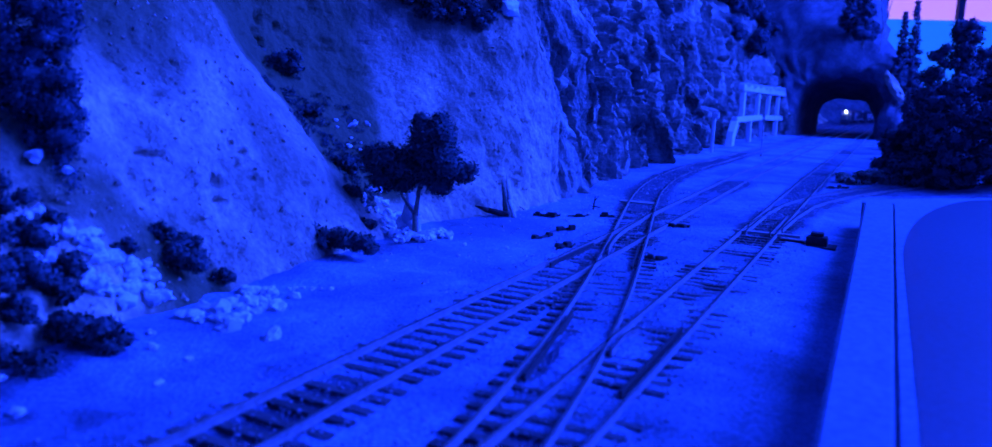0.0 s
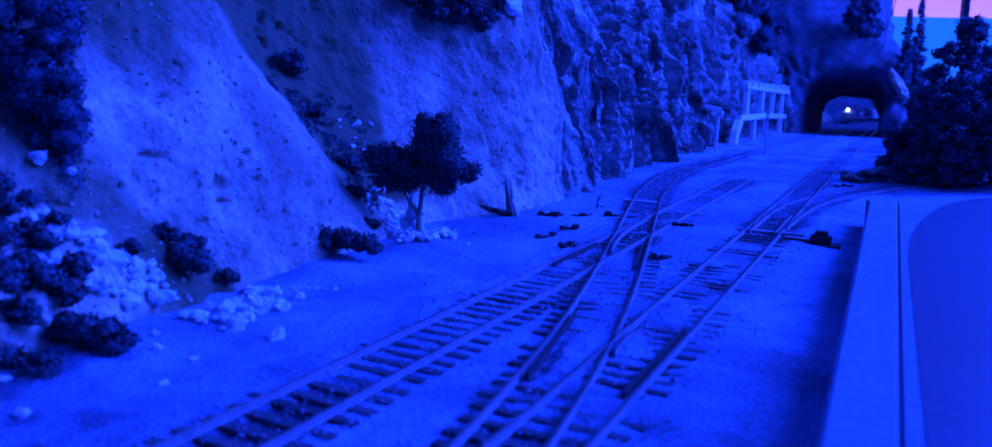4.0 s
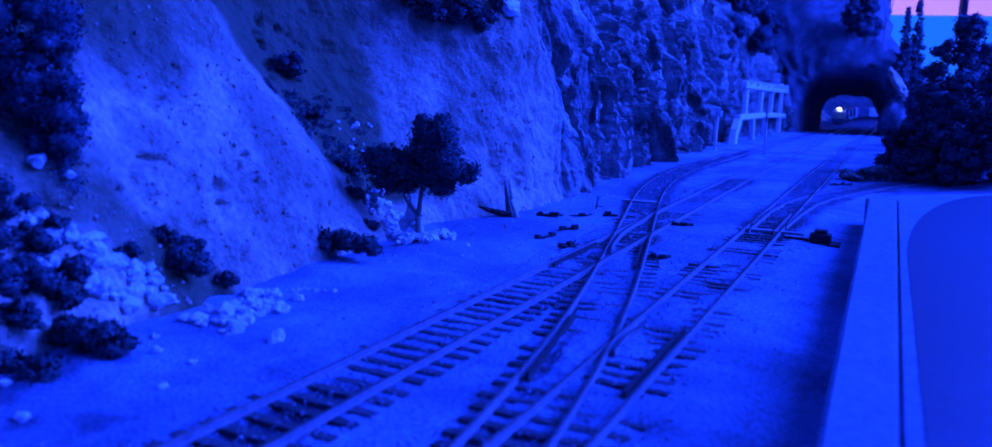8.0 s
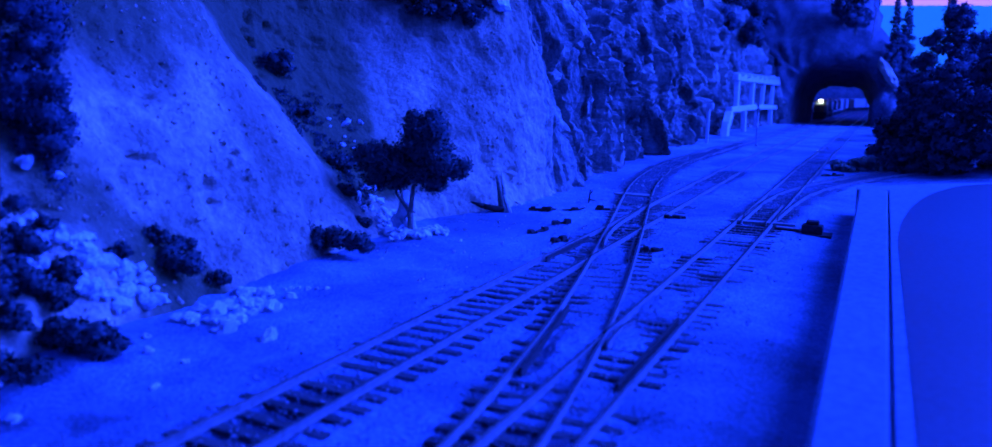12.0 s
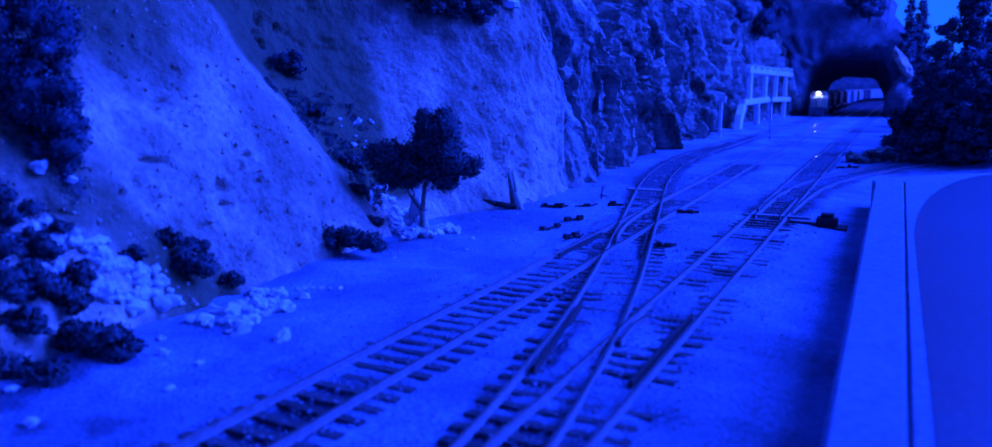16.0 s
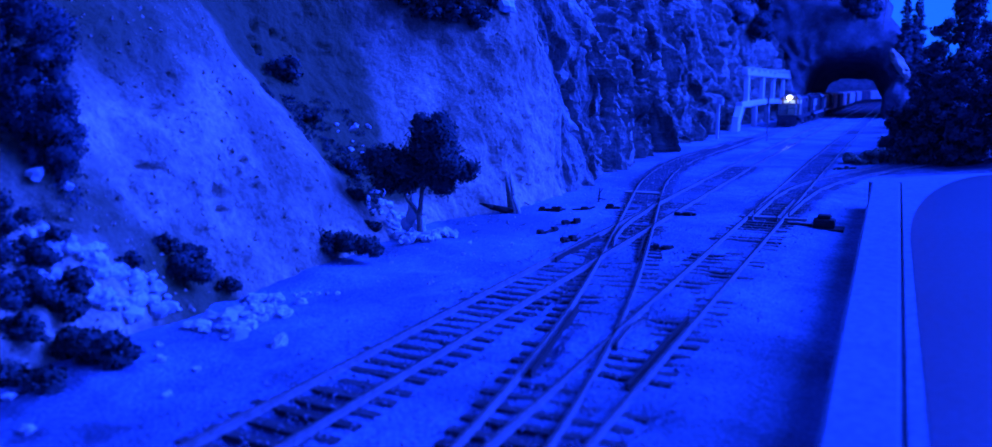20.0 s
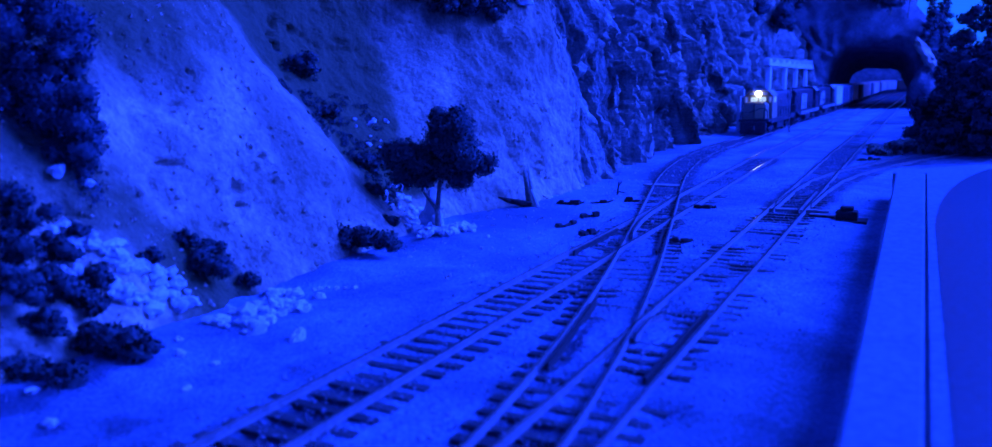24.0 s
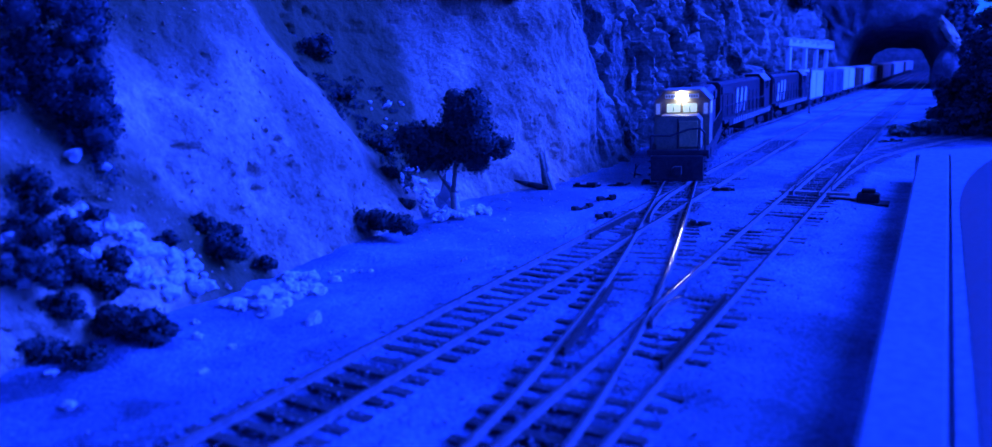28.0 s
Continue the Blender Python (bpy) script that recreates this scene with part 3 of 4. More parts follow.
def leaf_cloud(blobs, n, size, seed):
    """Small leaf blades spread over the shells of blobs (centre, radius, flatness)."""
    rng = np.random.default_rng(seed)
    w = np.array([b[1] ** 2 for b in blobs])
    pick = rng.choice(len(blobs), n, p=w / w.sum())
    d = rng.normal(size=(n, 3))
    d /= np.linalg.norm(d, axis=1)[:, None]
    ph = pick * 1.7
    lump = 1 + .22 * np.sin(d[:, 0] * 8 + ph) * np.cos(d[:, 1] * 7 + ph * 2) + .12 * np.sin(d[:, 2] * 17 + d[:, 0] * 13 + ph)
    r = rng.uniform(.4, 1.05, n) ** .7 * lump * np.where(rng.uniform(size=n) < .10, rng.uniform(1.0, 1.28, n), 1.0)
    c = np.array([b[0] for b in blobs])[pick]
    rad = np.array([b[1] for b in blobs])[pick]
    flat = np.array([b[2] for b in blobs])[pick]
    p = c + d * (r * rad)[:, None] * np.stack([np.ones(n), np.ones(n), flat], 1)
    a = rng.normal(size=(n, 3))
    a /= np.linalg.norm(a, axis=1)[:, None]
    b = np.cross(a, rng.normal(size=(n, 3)))
    b /= np.linalg.norm(b, axis=1)[:, None]
    b = np.where((np.cross(a, b) * d).sum(1)[:, None] > 0, -b, b)
    s = size * rng.uniform(.5, 1.5, n)[:, None]
    verts = np.stack([p - a * s, p + b * s * .6, p + a * s, p - b * s * .6], 1).reshape(-1, 3)
    faces = [(4 * i, 4 * i + 1, 4 * i + 2, 4 * i + 3) for i in range(n)]
    soft = d * .9 + rng.normal(size=(n, 3)) * .22 + np.array((0, 0, .15))
    soft /= np.linalg.norm(soft, axis=1)[:, None]
    return verts, faces, np.repeat(soft, 4, axis=0)


def crown_mesh(blobs, n, size, mat, seed):
    """Fine leaf blades over lumpy inner masses, so that a crown is dense but ragged."""
    vv, ff, nn = leaf_cloud(blobs, n, size, seed)
    verts, faces, normals = [tuple(v) for v in vv], list(ff), [tuple(v) for v in nn]
    for k, (c, r, flat) in enumerate(blobs):
        o = len(verts)
        for q in CORE_V:
            w = r * .62 * (1 + .45 * noise.noise(q * 2.3 + Vector((k * 1.7, seed, 0))))
            verts.append((c[0] + q.x * w, c[1] + q.y * w, c[2] + q.z * w * flat))
            normals.append(tuple(q))
        faces += [tuple(o + i for i in f) for f in CORE_F]
    me = mesh_from("crown", verts, faces, mat, True)
    me.normals_split_custom_set_from_vertices(normals)
    return me


core_bm = bmesh.new()
bmesh.ops.create_icosphere(core_bm, subdivisions=2, radius=1)
CORE_V = [v.co.copy() for v in core_bm.verts]
CORE_F = [tuple(v.index for v in f.verts) for f in core_bm.faces]
core_bm.free()


def plan_dir(du, dv, dz):
    return (SU * du + CU * dv, CU * du - SU * dv, dz)


def bush(label, base, blobs, n=1500, size=.0016, mat=None, seed=1, name="bush", category="bush", stems=3):
    """blobs: (du, dv, dz, radius, flatness) in plan directions from the base."""
    t = thing(name, label, category, Matrix.Translation(base))
    bl = []
    rb = random.Random(seed)
    for b in blobs:
        for q in range(8):
            d = Vector((rb.gauss(0, 1), rb.gauss(0, 1), rb.gauss(0, .8))).normalized() * b[3] * rb.uniform(.2, .75)
            bl.append((Vector(plan_dir(*b[:3])) + d, b[3] * rb.uniform(.3, .62), b[4]))
    part("crown", crown_mesh(bl, int(n * 2.2), size * .58, mat or LEAF, seed), None, t)
    bm = bmesh.new()
    for b in bl[:stems]:
        rod(bm, (0, 0, -.004), b[0], .0009, .0003, 5)
    part("stem", bm, BARK, t)
    return t


def conifer(label, base, height, radius, seed, mat=None, n=6000, size=.0028):
    rng = random.Random(seed)
    t = thing("conifer", label, "tree", Matrix.Translation(base))
    bm = bmesh.new()
    rod(bm, (0, 0, -.01), (0, 0, height), radius * .09, radius * .015, 7)
    part("trunk", bm, BARK, t)
    bl = []
    z = height * .12
    while z < height * .98:
        k = 1 - z / height
        for _ in range(5):
            a = rng.uniform(0, 6.28)
            r = radius * (k ** .7) * rng.uniform(.1, .75)
            bl.append((Vector((math.cos(a) * r, math.sin(a) * r, z - r * .12)), radius * max(.17, k * .5) * rng.uniform(.7, 1.3), .8))
        z += height * rng.uniform(.02, .045)
    part("crown", crown_mesh(bl, n * 2, size * .6, mat or LEAF2, seed), None, t)
    return t


def on_ground(u, v, dz=0.0):
    return place(u, v, ground_z(u, v) + dz)


def on_cliff(u, h, out=0.0):
    return place(u, cliff_point(u, h) + out, h)


# the small broad tree at the foot of the cliff
def make_tree():
    base = on_ground(.293, -.198)
    t = thing("tree", "small broad dark green tree with a pale forked trunk", "tree", Matrix.Translation(base))
    bm = bmesh.new()
    P = lambda *a: Vector(plan_dir(*a))
    rod(bm, P(0, 0, -.003), P(0, 0, .011), .0017, .0013)
    rod(bm, P(0, 0, .010), P(.001, .0015, .024), .0013, .0009)
    rod(bm, P(0, 0, .010), P(-.002, -.006, .019), .0009, .0006)
    rod(bm, P(-.002, -.006, .019), P(-.003, -.0062, .028), .0006, .0004)
    rod(bm, P(.001, .0015, .024), P(.004, .010, .034), .0008, .0004)
    rod(bm, P(.001, .0015, .024), P(0, -.003, .036), .0008, .0004)
    part("trunk", bm, BARK, t, "pale forked trunk", smooth=True)
    blobs = [(-.006, -.019, .037, .0070, .85), (-.006, -.012, .036, .0085, .9), (-.004, -.014, .028, .0078, .9), (-.002, -.006, .033, .009, .85), (0, .005, .049, .0075, .9), (.002, .011, .049, .0080, .9),
             (.001, .004, .041, .0095, .9), (.003, .011, .039, .0095, .9), (.003, .015, .033, .008, .8), (.006, .022, .031, .0058, .8), (.007, .025, .033, .0040, .8), (.002, .004, .031, .0085, .8),
             (.003, .0115, .025, .0065, .8), (-.002, -.005, .025, .0055, .8), (0, .003, .055, .0040, .8), (.002, .012, .055, .0042, .8)]
    bl = [(P(*b[:3]), b[3], b[4]) for b in blobs]
    part("crown", crown_mesh(bl, 42000, .00058, LEAF, 5), None, t)


make_tree()

bush("low dark green bush at the foot of the slope", on_ground(.243, -.2), [(-.006, -.024, .004, .0050, .8), (-.005, -.019, .006, .0062, .85), (-.004, -.013, .008, .0070, .85), (-.002, -.007, .008, .0072, .8), (0, -.001, .008, .0074, .85), (0, .006, .0065, .0066, .8), (.002, .011, .005, .0050, .8)], 12000, .0009, seed=3)

# large dark evergreen on the slope
bush("large dark evergreen tree growing on the slope", place(.134, -.228, .034), [(-.004, -.006, .046, .011, .9), (0, -.001, .040, .011, .9), (.004, .004, .048, .009, .9), (.005, .007, .036, .0085, .9),
     (.001, -.002, .030, .011, .9), (.005, .006, .027, .0085, .9), (-.003, -.008, .020, .012, .9), (.001, -.001, .015, .0095, .9), (-.003, -.006, .006, .009, .9), (-.006, -.014, .034, .014, .9),
     (.005, .004, .058, .010, .9), (-.004, -.006, .062, .012, .9), (-.008, -.018, .012, .012, .9), (-.004, -.006, -.004, .010, .9), (-.010, -.014, -.002, .011, .9), (.003, .003, .012, .0085, .9), (-.002, -.003, -.002, .010, .9), (.004, .005, .020, .009, .9), (-.004, -.010, -.014, .009, .9), (-.006, -.015, -.020, .009, .9), (-.008, -.018, -.008, .010, .9), (-.003, -.006, -.010, .006, .9)], 68000, .00078, LEAF2, 8, "tree", "tree", 5)

# ---- wooden ruin beside the cliff ----


def bar(t, name, a, b, w, d, mat, label=""):
    """A squared bar between plan points (u, v, z); w along the track or up, d across."""
    pa, pb = place(*a), place(*b)
    ax = (pb - pa).normalized()
    side = Vector((CU, -SU, 0))
    up = ax.cross(side).normalized()
    side = up.cross(ax).normalized()
    m = Matrix((side, up, ax)).transposed().to_4x4()
    m.translation = pa
    bm = boxed(-d / 2, d / 2, -w / 2, w / 2, 0, (pb - pa).length, bevel=min(w, d) * .12)
    for vtx in bm.verts:
        vtx.co += Vector((1, 1, .3)) * .0006 * noise.noise(vtx.co * 90 + pa * 40)
    bmesh.ops.transform(bm, matrix=m, verts=bm.verts)
    return part(name, bm, mat, t, label)


def make_frame():
    v = -.219
    t = thing("rock_shed_frame", "weathered white two storey post and beam frame beside the cliff", "frame")
    for u, w in ((1.335, .010), (1.47, .009), (1.65, .009), (1.755, .009)):
        bar(t, "lower_post", (u, v, -.006), (u - .006, v, .037), w, .008, WHITEPAINT)
    bar(t, "curved_leg", (1.168, v, -.008), (1.178, v, .018), .018, .010, WHITEPAINT)
    bar(t, "curved_leg", (1.178, v, .016), (1.205, v, .036), .015, .010, WHITEPAINT)
    bar(t, "middle_beam", (1.195, v, .0395), (1.46, v, .0405), .0085, .010, WHITEPAINT)
    bar(t, "middle_beam", (1.463, v, .040), (1.84, v, .034), .009, .010, WHITEPAINT)
    for u, w in ((1.262, .014), (1.41, .011), (1.535, .010), (1.665, .010), (1.742, .010)):
        bar(t, "upper_post", (u - .004, v - .001, .043), (u, v - .001, .083), w, .007, WHITEPAINT)
    bar(t, "top_beam", (1.235, v, .0885), (1.5, v, .0875), .010, .010, WHITEPAINT)
    bar(t, "top_beam", (1.503, v, .0875), (1.775, v, .0865), .010, .010, WHITEPAINT)
    rng = random.Random(4)
    for i in range(9):
        u = 1.26 + i * .06
        bar(t, "beam_end", (u, v - .006, .0935), (u + .004, v + .009, .0935 + rng.uniform(-.001, .002)), .006, .008, WHITEPAINT)


make_frame()


def make_post():
    t = thing("sign_post", "thin white wooden post with a small square sign box", "sign post")
    bar(t, "post", (.997, -.209, -.006), (1.0, -.209, .050), .004, .004, WHITEPAINT)
    bar(t, "sign", (.996, -.2065, .0440), (.996, -.2065, .0515), .003, .0085, WHITEPAINT)
    t = thing("signal_mast", "thin grey signal mast with two small lamp heads", "signal")
    bar(t, "mast", (.968, -.1435, -.004), (.968, -.1435, .052), .0013, .0013, GREYPAINT)
    bar(t, "signal_head", (.9655, -.1435, .0425), (.9655, -.1435, .0465), .0025, .003, GREYPAINT)
    bar(t, "signal_head", (.9655, -.1435, .048), (.9655, -.1435, .052), .0025, .003, GREYPAINT)
    bar(t, "foot", (.968, -.1435, -.003), (.968, -.1435, .003), .003, .003, GREYPAINT)


make_post()

# ---- train ----
wheel_bm = bmesh.new()
bmesh.ops.create_cone(wheel_bm, cap_ends=True, segments=16, radius1=.0052, radius2=.0048, depth=.0022, matrix=Matrix.Rotation(math.pi / 2, 4, "Y"))
WHEEL = bm_mesh("wheel", wheel_bm, RAIL)


def truck(parent, y, half=.0125, axles=2):
    """A bogie: side frames, bolster, springs; its wheels are parts of it."""
    bm = bmesh.new()
    for sx in (-1, 1):
        x = sx * .0118
        box(bm, x - .001, x + .001, y - half, y + half, .0055, .0085, bevel=.0004)
        box(bm, x - .0015, x + .0015, y - .004, y + .004, .0035, .009, bevel=.0005)
        for k in (-1, 1):
            box(bm, x - .0016, x + .0016, y + k * half * .68 - .002, y + k * half * .68 + .002, .0035, .0075, bevel=.0005)
    box(bm, -.0118, .0118, y - .0025, y + .0025, .007, .0105, bevel=.0005)
    t = part("truck", bm, BLACK, parent, "black bogie with wheels")
    for k in (-1, 1):
        for sx in (-1, 1):
            part("wheel", WHEEL, None, t, m=Matrix.Translation((sx * .0085, y + k * half * .68, .0052)))
    return t


def locomotive(label, paint, nose, lit, flip, slashes, L=.19):
    c = -.018 if flip else 0.0          # the trailing units have no short hood
    t = thing("locomotive", label, "locomotive", group="train")
    F = Matrix.Translation((0, L, 0)) @ Matrix.Rotation(math.pi, 4, "Z") if flip else Matrix.Identity(4)

    def put(name, bm, mat, lab="", parent=None, smooth=False):
        bmesh.ops.transform(bm, matrix=F, verts=bm.verts)
        return part(name, bm, mat, parent or t, lab, smooth)

    # frame and walkway
    put("walkway", boxed(-.0165, .0165, .006, L - .006, .0150, .0180, bevel=.0005), BLACK, "black frame and walkway")
    put("sill", boxed(-.0170, -.0166, .02, L - .02, .0125, .0178), BLACK)
    put("sill", boxed(.0166, .0170, .02, L - .02, .0125, .0178), BLACK)
    for y, s in ((.004, 1), (L - .004, -1)):
        bm = boxed(-.0140, .0140, y - .0012, y + .0012, .0015, .0152, bevel=.0005)
        put("pilot", bm, BLACK)
        bm = bmesh.new()
        box(bm, -.0022, .0022, y - s * .008, y, .0065, .0095, bevel=.0006)
        box(bm, -.0008, .0032, y - s * .0095, y - s * .006, .006, .0105, bevel=.0005)
        put("coupler", bm, BLACK)
        for sx in (-1, 1):
            bm = bmesh.new()
            for k in range(3):
                box(bm, sx * .0125 - .003, sx * .0125 + .003, y + s * (.001 + k * .0012), y + s * (.004 + k * .0012), .004 + k * .0036, .0048 + k * .0036)
            put("step", bm, BLACK)
    put("fuel_tank", boxed(-.0135, .0135, .075, .118, .004, .0145, bevel=.0018), BLACK)
    # low short hood
    bm = bmesh.new()
    prism(bm, [(-.0118, .018), (.0118, .018), (.0118, .0335), (.0095, .0362), (-.0095, .0362), (-.0118, .0335)], .0105, .032 + c)
    put("short_hood", bm, nose, "worn short hood with rounded top")
    put("hood_door", boxed(.0005, .0102, .0096, .0106, .0192, .0335, bevel=.0004), NOSE if lit else nose, "paler nose door")
    put("nose_seam", boxed(-.0006, -.0002, .0098, .0106, .0185, .0345), BLACK)
    # cab
    bm = bmesh.new()
    prism(bm, [(-.0153, .018), (.0153, .018), (.0153, .0425), (.0098, .0486), (-.0098, .0486), (-.0153, .0425)], .030 + c, .060 + c)
    cab = put("cab", bm, nose, "cab with chamfered roof")
    bm = bmesh.new()
    prism(bm, [(-.0158, .0427), (-.0101, .0488), (.0101, .0488), (.0158, .0427), (.0160, .0433), (.0103, .0495), (-.0103, .0495), (-.0160, .0433)], .0285 + c, .0615 + c)
    put("cab_roof", bm, GREYPAINT, "pale grey cab roof with an overhang")
    glass = CABGLOW if lit else GLASS
    for x0, x1 in ((-.0083, -.0008), (.0008, .0083)):
        w = put("windshield", boxed(x0, x1, .0290 + c, .0299 + c, .0368, .0416, bevel=.0003), glass, parent=cab)
        put("wiper", boxed((x0 + x1) / 2 - .0002, (x0 + x1) / 2 + .0002, .0284 + c, .0288 + c, .0372, .0400), BLACK, parent=cab)
    for sx in (-1, 1):
        bm = bmesh.new()
        for (a, b, z0, z1) in ((.0114, .0120, .0352, .0425), (.0143, .0149, .0352, .0425), (.0114, .0149, .0352, .0358), (.0114, .0149, .0419, .0425)):
            xa, xb = sorted((sx * a, sx * b))
            box(bm, xa, xb, .0288 + c, .0299 + c, z0, z1)
        put("side_window_frame", bm, GREYPAINT, parent=cab)
        xa, xb = sorted((sx * .0120, sx * .0143))
        put("side_window", boxed(xa, xb, .0292 + c, .0299 + c, .0358, .0419), NUMGLOW if lit else GLASS, parent=cab)
        xa, xb = sorted((sx * .0153, sx * .0157))
        put("cab_window", boxed(xa, xb, .038 + c, .052 + c, .0355, .042), NUMGLOW if lit else GLASS, parent=cab)
        xa, xb = sorted((sx * .0032, sx * .0092))
        nb = put("number_board", boxed(xa, xb, .0288 + c, .0299 + c, .0446, .0470, bevel=.0002), NUMGLOW if lit else GLASS, "small lit number board", parent=cab)
        for k in range(4):
            x = sx * (.0041 + k * .0014)
            put("number_bar", boxed(x - .0004, x + .0004, .0284 + c, .0287 + c, .0451, .0465), BLACK, parent=cab)
    bm = bmesh.new()
    bmesh.ops.create_uvsphere(bm, u_segments=14, v_segments=8, radius=.0028, matrix=Matrix.Translation((0, .0286 + c, .0458)) @ Matrix.Diagonal((1, .5, 1, 1)))
    put("headlight", bm, LAMPGLOW if lit else GLASS, "bright round headlight" if lit else "unlit headlight", smooth=True)
    # long hood
    bm = bmesh.new()
    prism(bm, [(-.0115, .018), (.0115, .018), (.0115, .0445), (.0090, .0468), (-.0090, .0468), (-.0115, .0445)], .060 + c, L - .012)
    hood = put("long_hood", bm, paint, "long hood with doors and grilles")
    for k in range(9):
        for sx in (-1, 1):
            xa, xb = sorted((sx * .0115, sx * .0120))
            put("hood_door", boxed(xa, xb, .0625 + c + k * (L - .0802 - c) / 9, .0607 + c + (k + 1) * (L - .0802 - c) / 9, .0195, .0365, bevel=.0002), paint, parent=hood)
    for k in range(4):
        bm = bmesh.new()
        bmesh.ops.create_cone(bm, cap_ends=True, segments=16, radius1=.0062, radius2=.0058, depth=.0022, matrix=Matrix.Translation((0, .086 + k * .024, .0478)))
        put("fan", bm, BLACK, parent=hood)
    put("exhaust_stack", boxed(-.002, .002, .072, .077, .0467, .0505, bevel=.0004), BLACK, parent=hood)
    for sx in (-1, 1):
        xa, xb = sorted((sx * .0116, sx * .0127))
        put("radiator_grille", boxed(xa, xb, L - .045, L - .014, .0375, .0430, bevel=.0002), BLACK, parent=hood)
        if slashes:
            for k in range(3):
                bm = bmesh.new()
                y = slashes + k * .0165
                xa, xb = sorted((sx * .0121, sx * .0126))
                vs = [bm.verts.new((x, yy, z)) for x in (xa, xb) for yy, z in ((y, .0195), (y + .0075, .0195), (y + .0035, .0405), (y - .003, .0395))]
                for f in ((0, 1, 2, 3), (7, 6, 5, 4), (0, 4, 5, 1), (1, 5, 6, 2), (2, 6, 7, 3), (3, 7, 4, 0)):
                    bm.faces.new([vs[i] for i in f])
                put("white_slash", bm, WHITEPAINT, "white painted slash on the hood", parent=hood)
            for k in range(18):
                xa, xb = sorted((sx * .0171, sx * .0174))
                y = .018 + k * .0093
                put("sill_stripe", boxed(xa, xb, y, y + .0022, .0128, .0172), WHITEPAINT)
    # hand rails
    for sx in (-1, 1):
        bm = bmesh.new()
        rod(bm, (sx * .0162, .062 + c, .0285), (sx * .0162, L - .008, .0285), .0004, n=5)
        for k in range(8):
            rod(bm, (sx * .0162, .063 + c + k * .0172, .018), (sx * .0162, .063 + c + k * .0172, .0285), .0004, n=5)
        put("hand_rail", bm, BLACK)
    bm = bmesh.new()
    for a, b in (((-.0145, .0065, .018), (-.0145, .0065, .026)), ((-.0145, .0065, .026), (-.004, .0062, .0258)), ((-.004, .0062, .0258), (.006, .0062, .0293)), ((.006, .0062, .0293), (.0118, .0063, .0298)),
                 ((.0118, .0063, .0298), (.0145, .0065, .027)), ((.0145, .0065, .027), (.0145, .0065, .018)), ((.0112, .0063, .0298), (.0108, .0065, .018))):
        rod(bm, a, b, .0005, n=6)
    put("front_rail", bm, BLACK, "bent black front hand rail")
    for y in (.040, L - .040):
        truck(t, (L - y) if flip else y, .015)
    TRAIN.append((t, L))
    return t


TRAIN = []


def freight_car(name, label, length, height, mat, ribs, door, group="train"):
    t = thing(name, label, "freight car", group=group)
    body = part("body", boxed(-.0168, .0168, .004, length - .004, .0125, height - .002, bevel=.0006), mat, t)
    bm = bmesh.new()
    prism(bm, [(-.0174, height - .0028), (.0174, height - .0028), (.0174, height - .0018), (.003, height), (-.003, height), (-.0174, height - .0018)], .003, length - .003)
    part("roof", bm, mat, t)
    n = int(length / .0085)
    for sx in (-1, 1):
        if ribs:
            for k in range(n + 1):
                y = .006 + (length - .0125) * k / n
                if door and abs(y - length / 2) < .013:
                    continue
                xa, xb = sorted((sx * .0168, sx * .0174))
                part("rib", boxed(xa, xb, y - .0005, y + .0005, .0135, height - .004), mat, body)
        if door:
            xa, xb = sorted((sx * .0169, sx * .0178))
            part("door", boxed(xa, xb, length / 2 - .012, length / 2 + .012, .0145, height - .005, bevel=.0003), mat, body)
            xa, xb = sorted((sx * .0168, sx * .0182))
            part("door_track", boxed(xa, xb, length / 2 - .013, length / 2 + .026, height - .0048, height - .0038), mat, body)
        xa, xb = sorted((sx * .0163, sx * .0167))
        part("side_sill", boxed(xa, xb, .01, length - .01, .0105, .0130), BLACK, t)
    for y in (.0036, length - .0036):
        for k in range(3):
            z = .019 + k * .008
            part("end_rib", boxed(-.0150, .0150, y - .0005, y + .0005, z, z + .0025, bevel=.0004), mat, body)
        bm = bmesh.new()
        s = -1 if y < length / 2 else 1
        for k in range(5):
            rod(bm, (.0112, y + s * .0014, .014 + k * .006), (.0155, y + s * .0014, .014 + k * .006), .00035, n=5)
        rod(bm, (.0112, y + s * .0014, .013), (.0112, y + s * .0014, .039), .00035, n=5)
        rod(bm, (.0155, y + s * .0014, .013), (.0155, y + s * .0014, .041), .00035, n=5)
        part("ladder", bm, BLACK, t)
        part("coupler", boxed(-.002, .002, min(y, y + s * .009), max(y, y + s * .009), .0065, .0095, bevel=.0005), RAIL, t)
    part("roof_walk", boxed(-.0035, .0035, .004, length - .004, height + .0003, height + .0011), GREYPAINT, t)
    part("underframe", boxed(-.009, .009, .008, length - .008, .0095, .0124), BLACK, t)
    for y in (.022, length - .022):
        truck(t, y, .0115)
    TRAIN.append((t, length))
    return t


